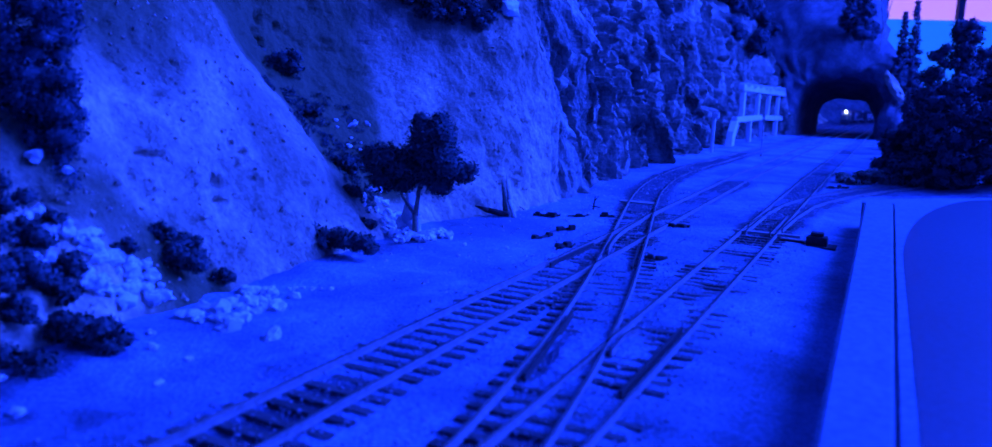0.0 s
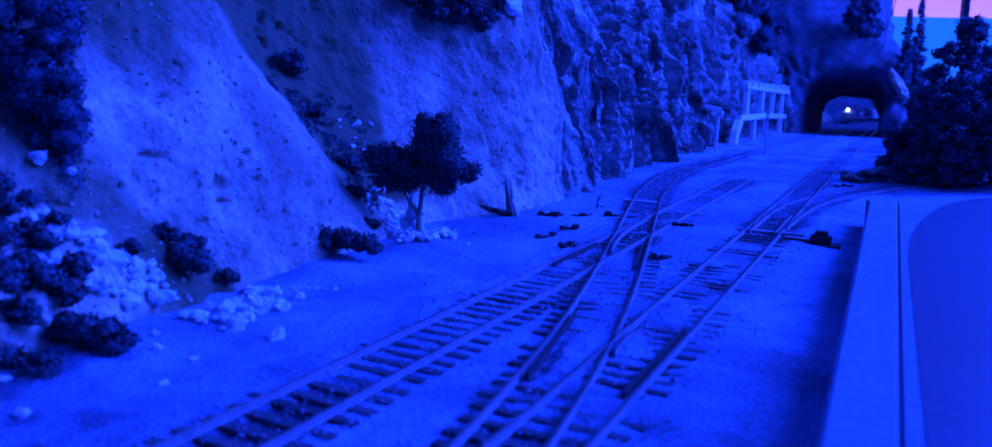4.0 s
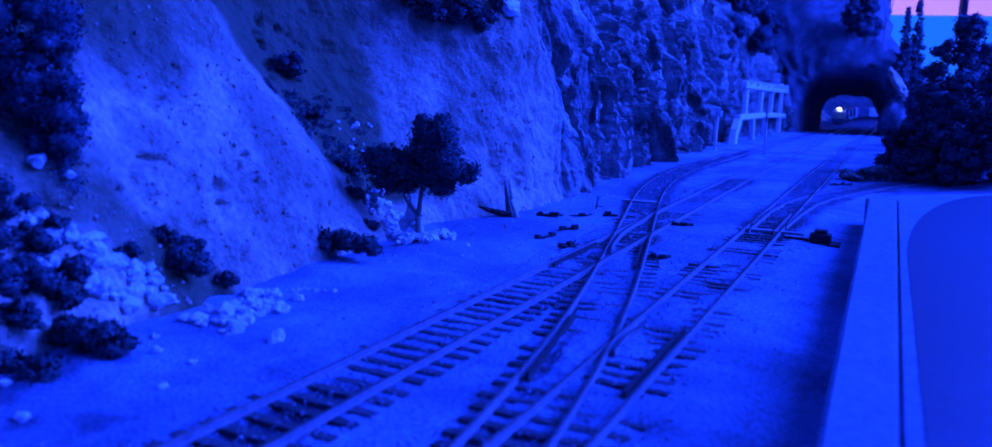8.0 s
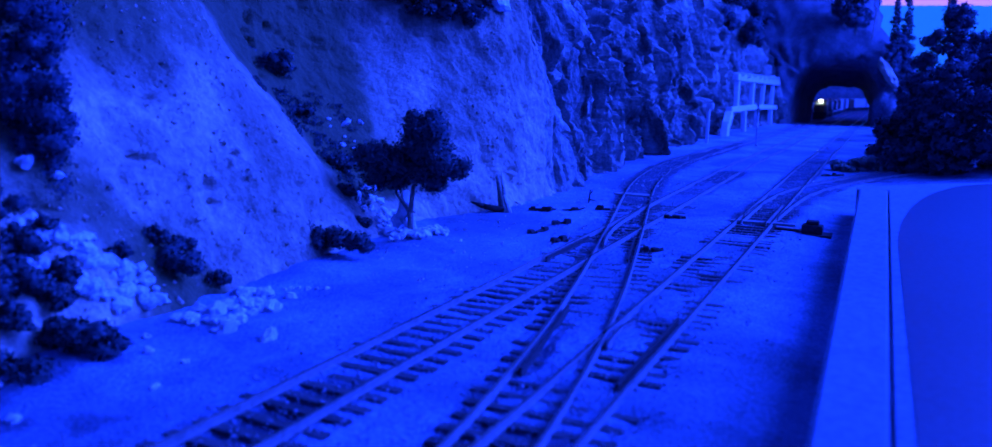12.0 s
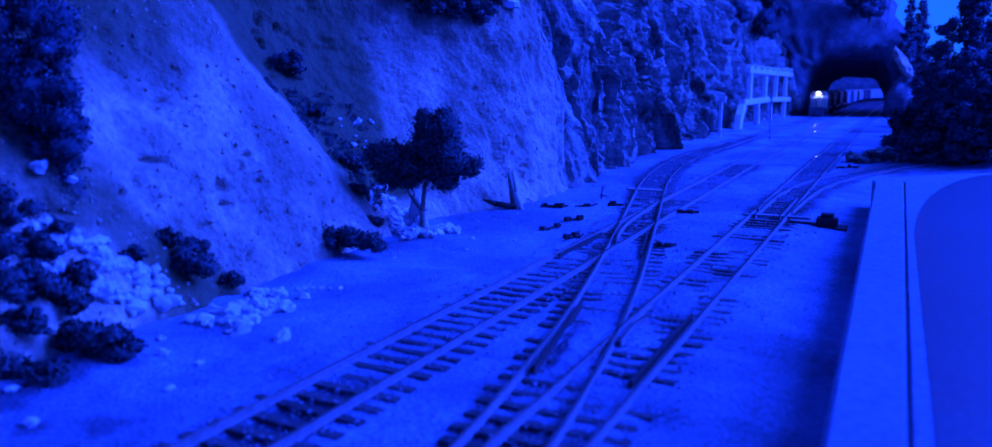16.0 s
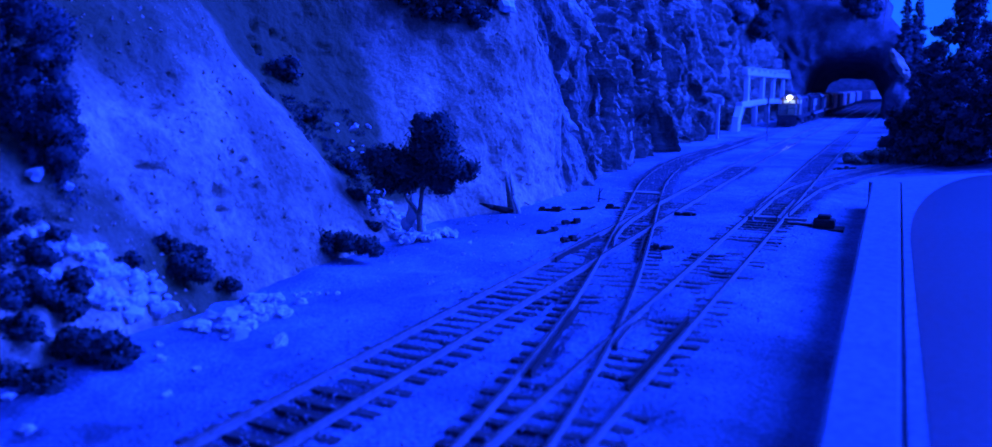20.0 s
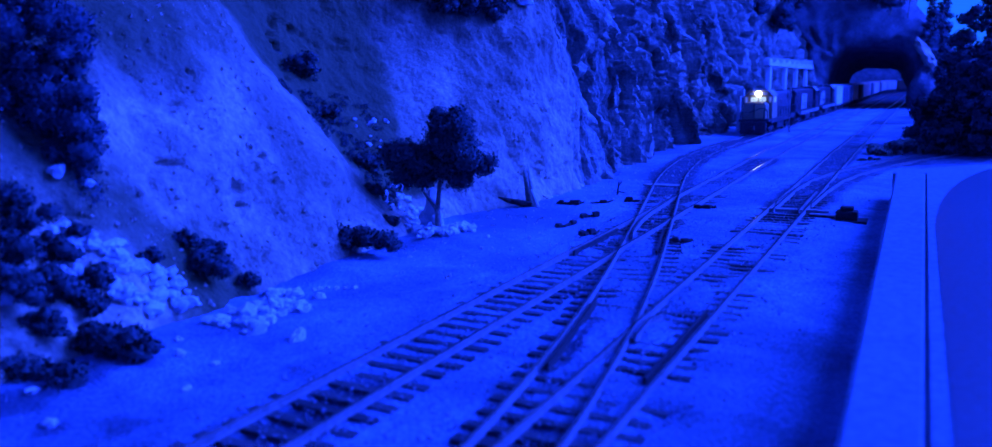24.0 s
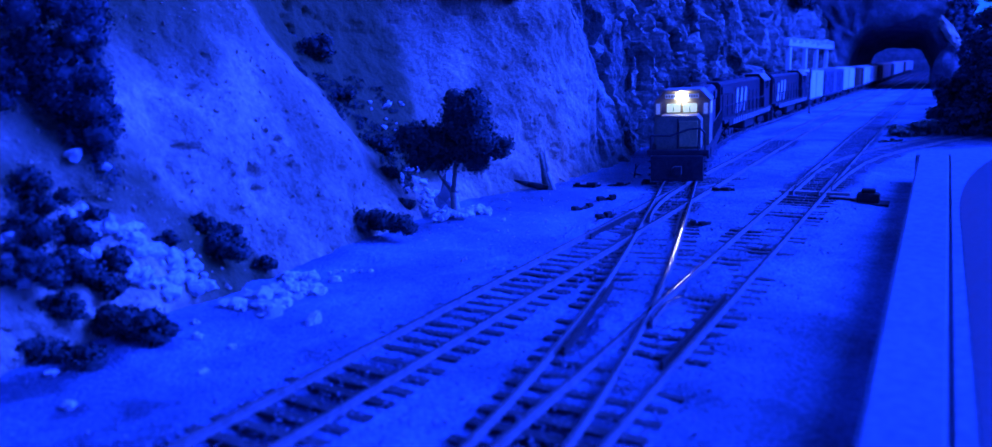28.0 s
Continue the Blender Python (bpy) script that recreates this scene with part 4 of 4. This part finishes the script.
locomotive("lead diesel locomotive with lit cab windows and headlight, front tinted orange for glare", HOODGREY, MAROON, True, False, 0)
locomotive("dark blue diesel locomotive with white slashes running backwards", LOCOBLUE, LOCOBLUE, False, True, .111, L=.215)
locomotive("dark diesel locomotive with white slashes coupled behind", LOCOBLUE, LOCOBLUE, False, True, .128, L=.200)
CARS = [("reefer", "white refrigerator car with a side door", .104, .0475, REEFER), ("boxcar", "blue grey ribbed steel boxcar", .178, .0470, BOXBLUE), ("reefer", "white refrigerator car with a side door", .145, .0465, REEFER),
        ("boxcar", "weathered brown wooden boxcar", .128, .0455, BOXBROWN), ("reefer", "white refrigerator car with a side door", .128, .0455, REEFER), ("reefer", "white refrigerator car with a side door", .128, .0455, REEFER),
        ("boxcar", "blue grey ribbed steel boxcar", .128, .0455, BOXBLUE), ("reefer", "white refrigerator car with a side door", .128, .0455, REEFER), ("reefer", "white refrigerator car with a side door", .128, .0455, REEFER),
        ("boxcar", "blue grey ribbed steel boxcar", .128, .0455, BOXBLUE), ("reefer", "white refrigerator car with a side door", .128, .0455, REEFER), ("reefer", "white refrigerator car with a side door", .158, .0455, REEFER),
        ("reefer", "white refrigerator car with a side door", .128, .0455, REEFER), ("boxcar", "weathered brown wooden boxcar", .128, .0455, BOXBROWN), ("reefer", "white refrigerator car with a side door", .128, .0455, REEFER),
        ("reefer", "white refrigerator car with a side door", .128, .0455, REEFER)]
for nm, lab, ln, ht, mt in CARS:
    freight_car(nm, lab, ln, ht, mt, mt is not REEFER, True)

# the line that the train follows: cliff track, then a curve to the right beyond the tunnel
LINE = [(float(u), cliff_track(float(u))) for u in np.linspace(-.3, 3.1, 1400)]
for i in range(1, 160):
    a = i / 160 * math.pi * .55
    LINE.append((3.1 + .8 * math.sin(a), -.158 + .8 * (1 - math.cos(a))))
LINE += [(LINE[-1][0] - math.sin(.05 * math.pi) * k * .01, LINE[-1][1] + math.cos(.05 * math.pi) * k * .01) for k in range(1, 200)]
LINE = np.array(LINE)
SLINE = np.concatenate([[0], np.cumsum(np.hypot(np.diff(LINE[:, 0]), np.diff(LINE[:, 1])))])


def on_line(s):
    return place(float(np.interp(s, SLINE, LINE[:, 0])), float(np.interp(s, SLINE, LINE[:, 1])), RAIL_TOP)


lead_u = smooth_table([(-1, 2.955), (0, 2.95), (1, 2.94), (2, 2.915), (3, 2.86), (4, 2.78), (5, 2.69), (6, 2.605), (7, 2.525), (8, 2.45), (9, 2.365), (10, 2.275), (11, 2.18), (12, 2.085),
                       (13, 1.99), (14, 1.895), (15, 1.797), (16, 1.701), (17, 1.607), (18, 1.514), (19, 1.422), (20, 1.328), (21, 1.23), (22, 1.127), (23, 1.022), (24, .913),
                       (25, .805), (26, .675), (27, .545), (28, .43), (29, .32)], -1, 29, 240, 6)

# ---- turnout parts ----


def turnout_parts():
    t = thing("turnout_ironwork", "guard rails, point blades and throw bars of the turnouts", "turnout")
    for line, u0, u1, off in ((cliff_track, .160, .218, -GAUGE / 2 + .0018), (lambda u: V_C, .160, .218, GAUGE / 2 - .0018), (cliff_track, .285, .335, GAUGE / 2 - .0018), (lambda u: V_A, .275, .325, -GAUGE / 2 + .0018)):
        # Dark colour stands in for the shaded slots along these rails.
        part("guard_rail", rail_mesh("guard_rail", line_points(line, u0, u1, off), DEBRIS, DEBRIS), None, t, "guard rail, dark to stand in for the shaded slot")
    wing = smooth_table([(.187, -.0650), (.2036, -.0662), (.210, -.0645)], .187, .210, 40, 3)
    part("wing_rail", rail_mesh("wing_rail", line_points(wing, .187, .210, 0, .003)), None, t, "short flared wing rail at the frog")
    slip = smooth_table([(.309, -.1085), (.32, -.112), (.335, -.1155), (.355, -.119), (.375, -.1210), (.41, -.1225)], .309, .41, 60, 4)
    part("point_blade", rail_mesh("point_blade", line_points(slip, .309, .41, 0, .005)), None, t, "curved point blade")
    part("point_blade", rail_mesh("point_blade", line_points(lambda u: V_C - GAUGE / 2 + .0022 + .012 * max(0, u - .43), .40, .47, 0)), None, t)
    part("point_blade", rail_mesh("point_blade", line_points(lambda u: V_C + GAUGE / 2 - .0022, .40, .47, 0)), None, t)
    for u, v, a, b in ((.475, -.146, -.012, .012), (.405, V_C, -.012, .02), (.395, V_C + .012, 0, .012)):
        bar(t, "throw_bar", (u, v + a, .0006), (u, v + b, .0006), .0012, .006 if u > .45 else .003, GREYPAINT)
    m = thing("switch_machine", "dark dusty switch machine beside the turnout", "switch machine")
    p0 = on_ground(.394, -.031)
    turn = pose(*p0, 0, 0, TRACK_TURN)
    part("case", boxed(-.0048, .0048, -.0036, .0036, -.001, .0046, bevel=.0008, m=turn), DEBRIS, m)
    part("cover", boxed(-.003, .003, -.0026, .0026, .0046, .0066, bevel=.0008, m=turn), DEBRIS, m)
    part("rod", boxed(-.017, -.0055, -.0006, .0006, .0005, .0015, m=turn), DEBRIS, m)
    part("foot_plate", boxed(-.008, .009, -.0055, .0055, -.001, .0003, bevel=.0002, m=turn), DEBRIS, m)


turnout_parts()

# ---- scrap lying about ----


def scrap(u, v, length, turn, seed, label="dark rusty scrap iron lying on the ground"):
    rng = random.Random(seed)
    p = on_ground(u, v, .0002)
    t = thing("scrap", label, "scrap", pose(*p, 0, 0, TRACK_TURN + turn), group="scrap pieces")
    bm = bmesh.new()
    x, y = -length / 2, rng.uniform(-.001, .001)
    for k in range(4):
        x2, y2 = x + length * rng.uniform(.2, .3), rng.uniform(-.0016, .0016)
        rod(bm, (x - .0004, y, .0003), (x2, y2, rng.uniform(.0002, .0012)), rng.uniform(.0005, .0010), rng.uniform(.0004, .0008), 6)
        x, y = x2, y2
    part("beam", bm, DEBRIS, t)
    for _ in range(3):
        x = rng.uniform(-.4, .4) * length
        w = rng.uniform(.0008, .002)
        part("lump", boxed(x - w, x + w, -.0012, .0016, .0001, rng.uniform(.0012, .0028), bevel=.0004, m=pose(0, 0, 0, 0, 0, rng.uniform(-15, 15))), DEBRIS, t)
    return t


for i, (u, v, ln, tn) in enumerate(((.386, -.172, .014, 28), (.401, -.158, .013, 24), (.333, -.150, .013, 62), (.356, -.147, .010, 60), (.316, -.131, .012, 30), (.412, -.144, .009, 25),
                                    (.400, -.101, .013, 20), (.316, -.088, .011, 22), (.394, -.205, .016, 20), (.500, -.205, .018, 28), (.648, -.038, .018, 10))):
    scrap(u, v, ln, tn + (-25, 12, 8, -14, 30, -8)[i % 6], i)
t = thing("twig", "thin forked dark twig standing in the sand", "twig", Matrix.Translation(on_ground(.43, -.16)))
bm = bmesh.new()
rod(bm, (0, 0, -.001), (.001, 0, .008), .0006, .0003, 5)
rod(bm, (.0005, 0, .002), (.0045, .001, .001), .0005, .0003, 5)
rod(bm, (.0007, 0, .005), (.003, .001, .008), .0004, .0002, 5)
part("stem", bm, DEBRIS, t)
for nm_lab, sc, off, at, lean in (("pale leaning rock slab beside the tunnel mouth", (.0095, .020, .032), 0, place(1.70, -.013, .106), -33), ("grey rock slab under the pale boulder", (.03, .035, .052), 3, place(1.72, -.005, .030), 10)):
    bm = bmesh.new()
    bmesh.ops.create_icosphere(bm, subdivisions=4, radius=1)
    for vtx in bm.verts:
        n_ = vtx.co.normalized()
        vtx.co = Vector((n_.x * sc[0], n_.y * sc[1], n_.z * sc[2])) * (1 + .3 * fbm(n_ * 1.6 + Vector((off, 1, 2)), 4))
    thing("boulder", nm_lab, "boulder", pose(*at, 0, 0, TRACK_TURN) @ pose(0, 0, 0, 0, lean, 0), data=bm_mesh("boulder", bm, PLASTER if off == 0 else DARKROCK, True))
# broken stump leaning on the cliff
t = thing("stump", "tall split dead stump at the foot of the cliff", "stump", Matrix.Translation(on_ground(.372, -.190)))
bm = bmesh.new()
rod(bm, (.005, -.002, -.002), (.0015, -.002, .010), .0013, .0010, 7)
rod(bm, (.0015, -.002, .010), (-.0006, -.001, .024), .0010, .0003, 6)
rod(bm, (.004, 0, 0), (.007, -.001, -.001), .0010, .0004, 6)
for vtx in bm.verts:
    vtx.co += Vector((1, 1, 0)) * .0008 * noise.noise(vtx.co * 400)
part("trunk", bm, PALEWOOD, t, "pale bare splinter", smooth=True)
bm = bmesh.new()
rod(bm, (.001, .002, -.002), (-.0022, .003, .020), .0024, .0008, 7)
for vtx in bm.verts:
    vtx.co += Vector((1, 1, 1)) * .001 * noise.noise(vtx.co * 300)
part("split_wood", bm, SCRUB, t, "grey weathered split wood", smooth=True)
bm = bmesh.new()
rod(bm, (.001, .0, .001), (-.010, -.003, .004), .0022, .0012, 7)
rod(bm, (-.010, -.003, .004), (-.017, -.003, .0062), .0012, .0004, 6)
for vtx in bm.verts:
    vtx.co += Vector((1, 1, 1)) * .001 * noise.noise(vtx.co * 300)
part("root", bm, DEBRIS, t, "dark rotten root", smooth=True)

# ---- stones ----
STONES = []
for k in range(7):
    bm = bmesh.new()
    bmesh.ops.create_icosphere(bm, subdivisions=2, radius=1)
    off = Vector((k * 3.1, k * 1.7, k))
    for vtx in bm.verts:
        n = vtx.co.normalized()
        vtx.co = Vector((n.x * 1.15, n.y * .9, n.z * .75)) * (1 + .38 * noise.noise(n * 1.3 + off) + .22 * noise.cell(n * 1.6 + off) - .1)
    STONES.append(bm_mesh("stone", bm, WHITESTONE))
rs = random.Random(11)


def stone(p, r, label="pale rough stone fallen from the cliff", group="pale stones"):
    t = thing("stone", label, "stone", pose(*p, rs.uniform(-25, 25), rs.uniform(-25, 25), rs.uniform(0, 360)) @ Matrix.Diagonal((r, r, r, 1)), group=group, data=rs.choice(STONES))
    return t


def clear(u, v, spots):
    return all((u - a) ** 2 + (v - b) ** 2 > r * r for a, b, r in spots)


n = 0
while n < 74:                                  # heap on the lower slope
    u, h = rs.uniform(.116, .157), rs.uniform(.004, .030)
    if abs(h - (.028 - .55 * (u - .118))) > .011 or fbm(Vector((u, h, 2)) * 120, 2) < -.15:
        continue
    n += 1
    stone(on_cliff(u, h, .0006), rs.choice((.0013, .0018, .0024, .0031)) * rs.uniform(.85, 1.15))
n = 0
while n < 60:                                  # spill at its foot
    u, v = rs.uniform(.148, .192), rs.uniform(-.202, -.166)
    if abs((v + .184) * .9 + (u - .17) * .2) > .011 or fbm(Vector((u, v, 5)) * 110, 2) < -.1:
        continue
    n += 1
    stone(on_ground(u, v, .0006), rs.choice((.0013, .0018, .0024, .0031)) * rs.uniform(.85, 1.15))
n = 0
while n < 34:                                  # upper end of the heap
    u, h = rs.uniform(.100, .128), rs.uniform(.016, .036)
    if fbm(Vector((u, h, 8)) * 130, 2) < -.05:
        continue
    n += 1
    stone(on_cliff(u, h, .001), rs.choice((.0014, .0019, .0025, .003)) * rs.uniform(.85, 1.15))
for i in range(64):                            # round the tree
    a, r = rs.uniform(0, 6.3), rs.uniform(.003, .019)
    stone(on_ground(.292 + math.cos(a) * r * .9, -.1955 + math.sin(a) * r * .75, .0014), rs.uniform(.0013, .0028))
for u, v, r in ((.152, -.153, .0027), (.127, -.171, .0017), (.134, -.181, .0014), (.128, -.159, .0012), (.114, -.153, .0012), (.087, -.164, .0018), (.100, -.181, .0014), (.095, -.184, .0016),
                (.196, -.187, .0009), (.198, -.186, .0011), (.200, -.184, .001), (.200, -.180, .0011), (.201, -.177, .0008), (.202, -.173, .0009), (.289, -.169, .0011), (.270, -.161, .0009), (.297, -.152, .001)):
    stone(on_ground(u, v, r * .3), r)
for i in range(26):                            # scree in the gully
    u, h = rs.uniform(.306, .330), rs.uniform(.004, .055)
    stone(on_cliff(u, h, .0008), rs.uniform(.0006, .0017))
stone(on_cliff(.320, .0507, .002), .0032, "flat white stone lodged in the gully").scale.z *= .5
for dv, z, r, tall in ((-.0080, .012, .0046, 3.0), (-.0125, .004, .0034, 1.5), (-.0045, .0045, .0032, 1.6)):
    stone(on_ground(.301, -.1985 + dv, z), r, "upright pale stone behind the tree trunk").matrix_world @= Matrix.Diagonal((.9, .9, tall, 1))
for i in range(46):                            # rubble between the gully and the tree
    u, h = rs.uniform(.286, .318), rs.uniform(.001, .021)
    stone(on_cliff(u, h, .001), rs.uniform(.0008, .0023))
stone(on_cliff(.130, .0490, .002), .0028, "knobbly white stone under the evergreen")
stone(on_cliff(.137, .0445, .002), .0018)
stone(on_cliff(.421, .119, .004), .007, "white rock under the overhanging bush")

# ---- gravel and grit, uncounted ----


def scatter(name, label, n, spot, size, mat, parent=None):
    rng = np.random.default_rng(21)
    V, Fc = [], []
    base = np.array([(1, 0, 0), (-1, 0, 0), (0, 1, 0), (0, -1, 0), (0, 0, 1), (0, 0, -.5)])
    tri = ((0, 2, 4), (2, 1, 4), (1, 3, 4), (3, 0, 4), (2, 0, 5), (1, 2, 5), (3, 1, 5), (0, 3, 5))
    i = 0
    while i < n:
        s = spot(rng)
        if s is None:
            continue
        p, k = s
        m = np.array(Euler(rng.uniform(0, 6.3, 3)).to_matrix())
        sz = size * k * rng.uniform(.5, 1.5)
        pts = (base * rng.uniform(.6, 1.2, (6, 1)) * sz) @ m.T + np.array(p)
        o = len(V)
        V.extend(map(tuple, pts))
        Fc.extend((o + a, o + b, o + c) for a, b, c in tri)
        i += 1
    ob = thing(name, label, "gravel", kind="stuff", data=mesh_from(name, V, Fc, mat))
    return ob


def ballast_spot(rng):
    u = .04 + .72 * rng.uniform() ** 1.5
    c = (V_A, V_C, cliff_track(u))[rng.integers(3)]
    v = c + rng.normal() * .013
    z = ground_z(u, v)
    if rng.uniform() < .42:
        z = max(z, 0.0)
    return place(u, v, z), .8 + .5 * (rng.uniform() < .15)


def sand_spot(rng):
    u = .03 + .5 * rng.uniform() ** 1.4
    v = rng.uniform(-.2, -.02)
    return place(u, v, ground_z(u, v)), .7


def slope_spot(rng):
    u, h = rng.uniform(.02, .42), rng.uniform(.0, .13) ** 1.0
    return None if gully(u, h) > .3 else (on_cliff(u, h), rng.choice((.5, .8, 1.6)))


def crumb_spot(rng):
    u, v = rng.uniform(.22, .56), rng.uniform(-.205, -.128)
    return place(u, v, ground_z(u, v)), rng.choice((.5, .8, 1.4))


scatter("dark_crumbs", "small dark twigs and crumbs on the sand", 420, crumb_spot, .0007, DEBRIS)
scatter("pale_crumbs", "small pale stone chips on the sand", 420, crumb_spot, .0007, WHITESTONE)
scatter("ballast_gravel", "fine pale ballast gravel between the ties", 28000, ballast_spot, .00042, GRAIN)
scatter("grit", "fine sand grit scattered over the ground", 9000, sand_spot, .00035, GRAIN)
scatter("rock_crumbs", "loose rock crumbs on the slope", 2600, slope_spot, .0006, PLASTER)

# ---- bushes on the slope and in the gully ----
for k, (u, h, r, fl, nn) in enumerate(((.128, .031, .0042, .6, 900), (.127, .018, .0052, .8, 1800), (.113, .019, .0075, .8, 2400), (.107, .011, .0058, .7, 2000), (.118, .027, .0068, .8, 2200), (.112, .038, .0085, .8, 2600), (.121, .012, .0055, .8, 1800), (.147, .020, .0036, .9, 900),
                                       (.164, .0215, .0042, 1.2, 1100), (.166, .012, .0075, .8, 2600), (.182, .004, .0036, .8, 900), (.106, .030, .0080, .8, 2400), (.101, .022, .0085, .8, 2400), (.172, .0165, .0050, .8, 1400))):
    bush("dark green shrub among the fallen stones", on_cliff(u, h, .001), [(0, -.25 * r, .25 * r, .85 * r, fl), (.3 * r, .6 * r, .1 * r, .75 * r, fl), (-.3 * r, -.85 * r, 0, .65 * r, fl), (.2 * r, .1 * r, .55 * r, .5 * r, fl)], int(nn * 1.8), .0008, LEAF, 30 + k)
bush("wide flat dark bush on the sand", on_ground(.118, -.186), [(0, -.006, .003, .0065, .7), (.002, .002, .0035, .007, .7), (.002, .010, .0025, .006, .65), (.001, -.011, .002, .005, .6)], 4200, .0010, LEAF, 50)
bush("wide flat dark bush on the sand", on_ground(.099, -.186), [(0, -.004, .002, .006, .6), (.002, .005, .002, .006, .6), (.0, -.012, .002, .006, .6)], 2600, .0010, LEAF, 51)
for k, (u, h, r, fl) in enumerate(((.2935, .0815, .0118, .8), (.294, .058, .0070, .55), (.297, .032, .0085, .7), (.284, .021, .0045, .8), (.279, .008, .0040, .8))):
    bush("dark scrub bush growing in the gully", on_cliff(u, h, .001), [(0, 0, 0, .8 * r, fl), (.4 * r, .5 * r, -.1 * r, .65 * r, fl), (-.2 * r, -.7 * r, .2 * r, .6 * r, fl)], 2200, .0012, LEAF, 60 + k)


def gully_growth():
    rng = np.random.default_rng(8)
    bl = []
    while len(bl) < 420:
        u, h = rng.uniform(.262, .325), rng.uniform(.003, .075)
        if gully(u, h) > .55 and fbm(Vector((u, h, 4)) * 45, 3) > .05 + 2.2 * max(0, u - .315):
            bl.append((on_cliff(u, h, .0004), rng.uniform(.0005, .0020), .8))
    vv, ff, _ = leaf_cloud(bl, 16000, .0004, 77)
    thing("gully_growth", "low dark scrub and moss covering the gully", "scrub", kind="stuff", data=mesh_from("gully_growth", vv, ff, LEAF))


gully_growth()
bush("dark bush overhanging the top of the cliff", on_cliff(.395, .113, .002), [(-.01, -.012, .004, .010, .7), (.0, 0, .0, .012, .7), (.01, .008, -.002, .010, .7), (.022, .012, .008, .009, .7), (.0, .0, .012, .012, .7), (-.02, -.02, .010, .010, .7)], 9000, .0014, LEAF, 70)
bush("dark bush overhanging the top of the cliff", on_cliff(.47, .142, .004), [(0, 0, 0, .010, .7), (.014, .004, .004, .008, .7)], 3000, .0014, LEAF, 71)
for k, (u, h, r) in enumerate(((1.50, .20, .030), (1.60, .18, .034), (1.70, .19, .036), (1.60, .25, .036), (1.72, .26, .040), (1.50, .25, .030), (1.70, .215, .034), (1.76, .235, .042), (1.76, .285, .044))):
    bush("dark bush clinging to the craggy cliff", on_cliff(u, h, .004), [(0, 0, 0, .8 * r, .9), (.5 * r, .4 * r, -.2 * r, .6 * r, .9), (-.5 * r, .2 * r, .3 * r, .6 * r, .9)], 7000 if r > .02 else 2400, .0022 if r > .02 else .0014, LEAF2, 80 + k)

# ---- trees beyond the branch track ----
for k, (u, v, h, r) in enumerate(((.705, .034, .088, .024), (.70, .066, .112, .026), (.69, .098, .112, .028), (.76, .085, .12, .03), (.915, .030, .078, .024), (.935, .055, .110, .026), (.955, .085, .128, .03),
                                  (.97, .125, .125, .032), (1.05, .036, .080, .026), (1.1, .09, .13, .034), (.86, .065, .075, .024), (1.0, .17, .12, .034), (.712, .016, .046, .019), (.82, .003, .046, .019),
                                  (1.0, .020, .076, .022), (1.3, .030, .125, .032), (.80, .034, .150, .026), (.82, .055, .146, .028), (.84, .028, .062, .022), (1.2, .022, .070, .022))):
    base = on_ground(u, v)
    rt = random.Random(k)
    bl = []
    for q in range(14):
        z = h * (.02 + .86 * q / 13)
        w = r * (1.05 - .38 * (q / 13) ** 2)
        a = rt.uniform(0, 6.3)
        bl.append((math.cos(a) * w * .5, math.sin(a) * w * .5, z, w * rt.uniform(.45, .7), .85))
    bush("dense dark green tree beyond the branch track", base, bl, 7000, .0022, LEAF2, 100 + k, "tree", "tree", 6)
bush("low sage green scrub beside the branch track", on_ground(.700, -.024), [(0, -.012, .003, .008, .6), (0, .0, .006, .009, .75), (.01, .010, .006, .009, .75), (.012, .020, .003, .008, .6), (-.01, -.004, .002, .007, .6)], 4200, .0016, SCRUB, 120)
conifer("tall slim dark conifer on the hill above the tunnel", place(1.72, -.006, .08), .172, .025, 1)
conifer("tall slim dark conifer on the hill above the tunnel", place(1.73, .014, .08), .195, .024, 2)
conifer("broad dark conifer on the rocks above the tunnel", place(1.70, -.075, .19), .12, .03, 3)
conifer("broad dark conifer on the rocks above the tunnel", place(1.76, -.10, .21), .13, .035, 4)
t = thing("bare_sapling", "bare forked sapling on the rocks above the tunnel", "sapling", Matrix.Translation(place(1.69, -.045, .17)))
bm = bmesh.new()
for a, b in (((0, 0, 0), (.004, 0, .06)), ((.002, 0, .03), (.016, 0, .10)), ((.003, 0, .05), (-.006, 0, .10)), ((.009, 0, .065), (.008, 0, .11))):
    rod(bm, a, b, .0014, .0007, 5)
part("stem", bm, BARK, t)


def motions():
    """Every car rides on two points of the line, nose towards the viewer."""
    back = -.029
    for t, length in TRAIN:
        rows = []
        for i in range(57):
            s = i * .5
            head = float(np.interp(lead_u(s), LINE[:1400, 0], SLINE[:1400]))
            a = on_line(head + back + .03)
            b = on_line(head + back + length - .03)
            d = (b - a).normalized()
            rows.append((s, Matrix.Translation(a) @ pose(0, 0, 0, math.degrees(math.asin(d.z)), 0, math.degrees(math.atan2(-d.x, d.y))) @ Matrix.Translation((0, -.03, 0))))
        walk(t, rows)
        back += length + .007


motions()
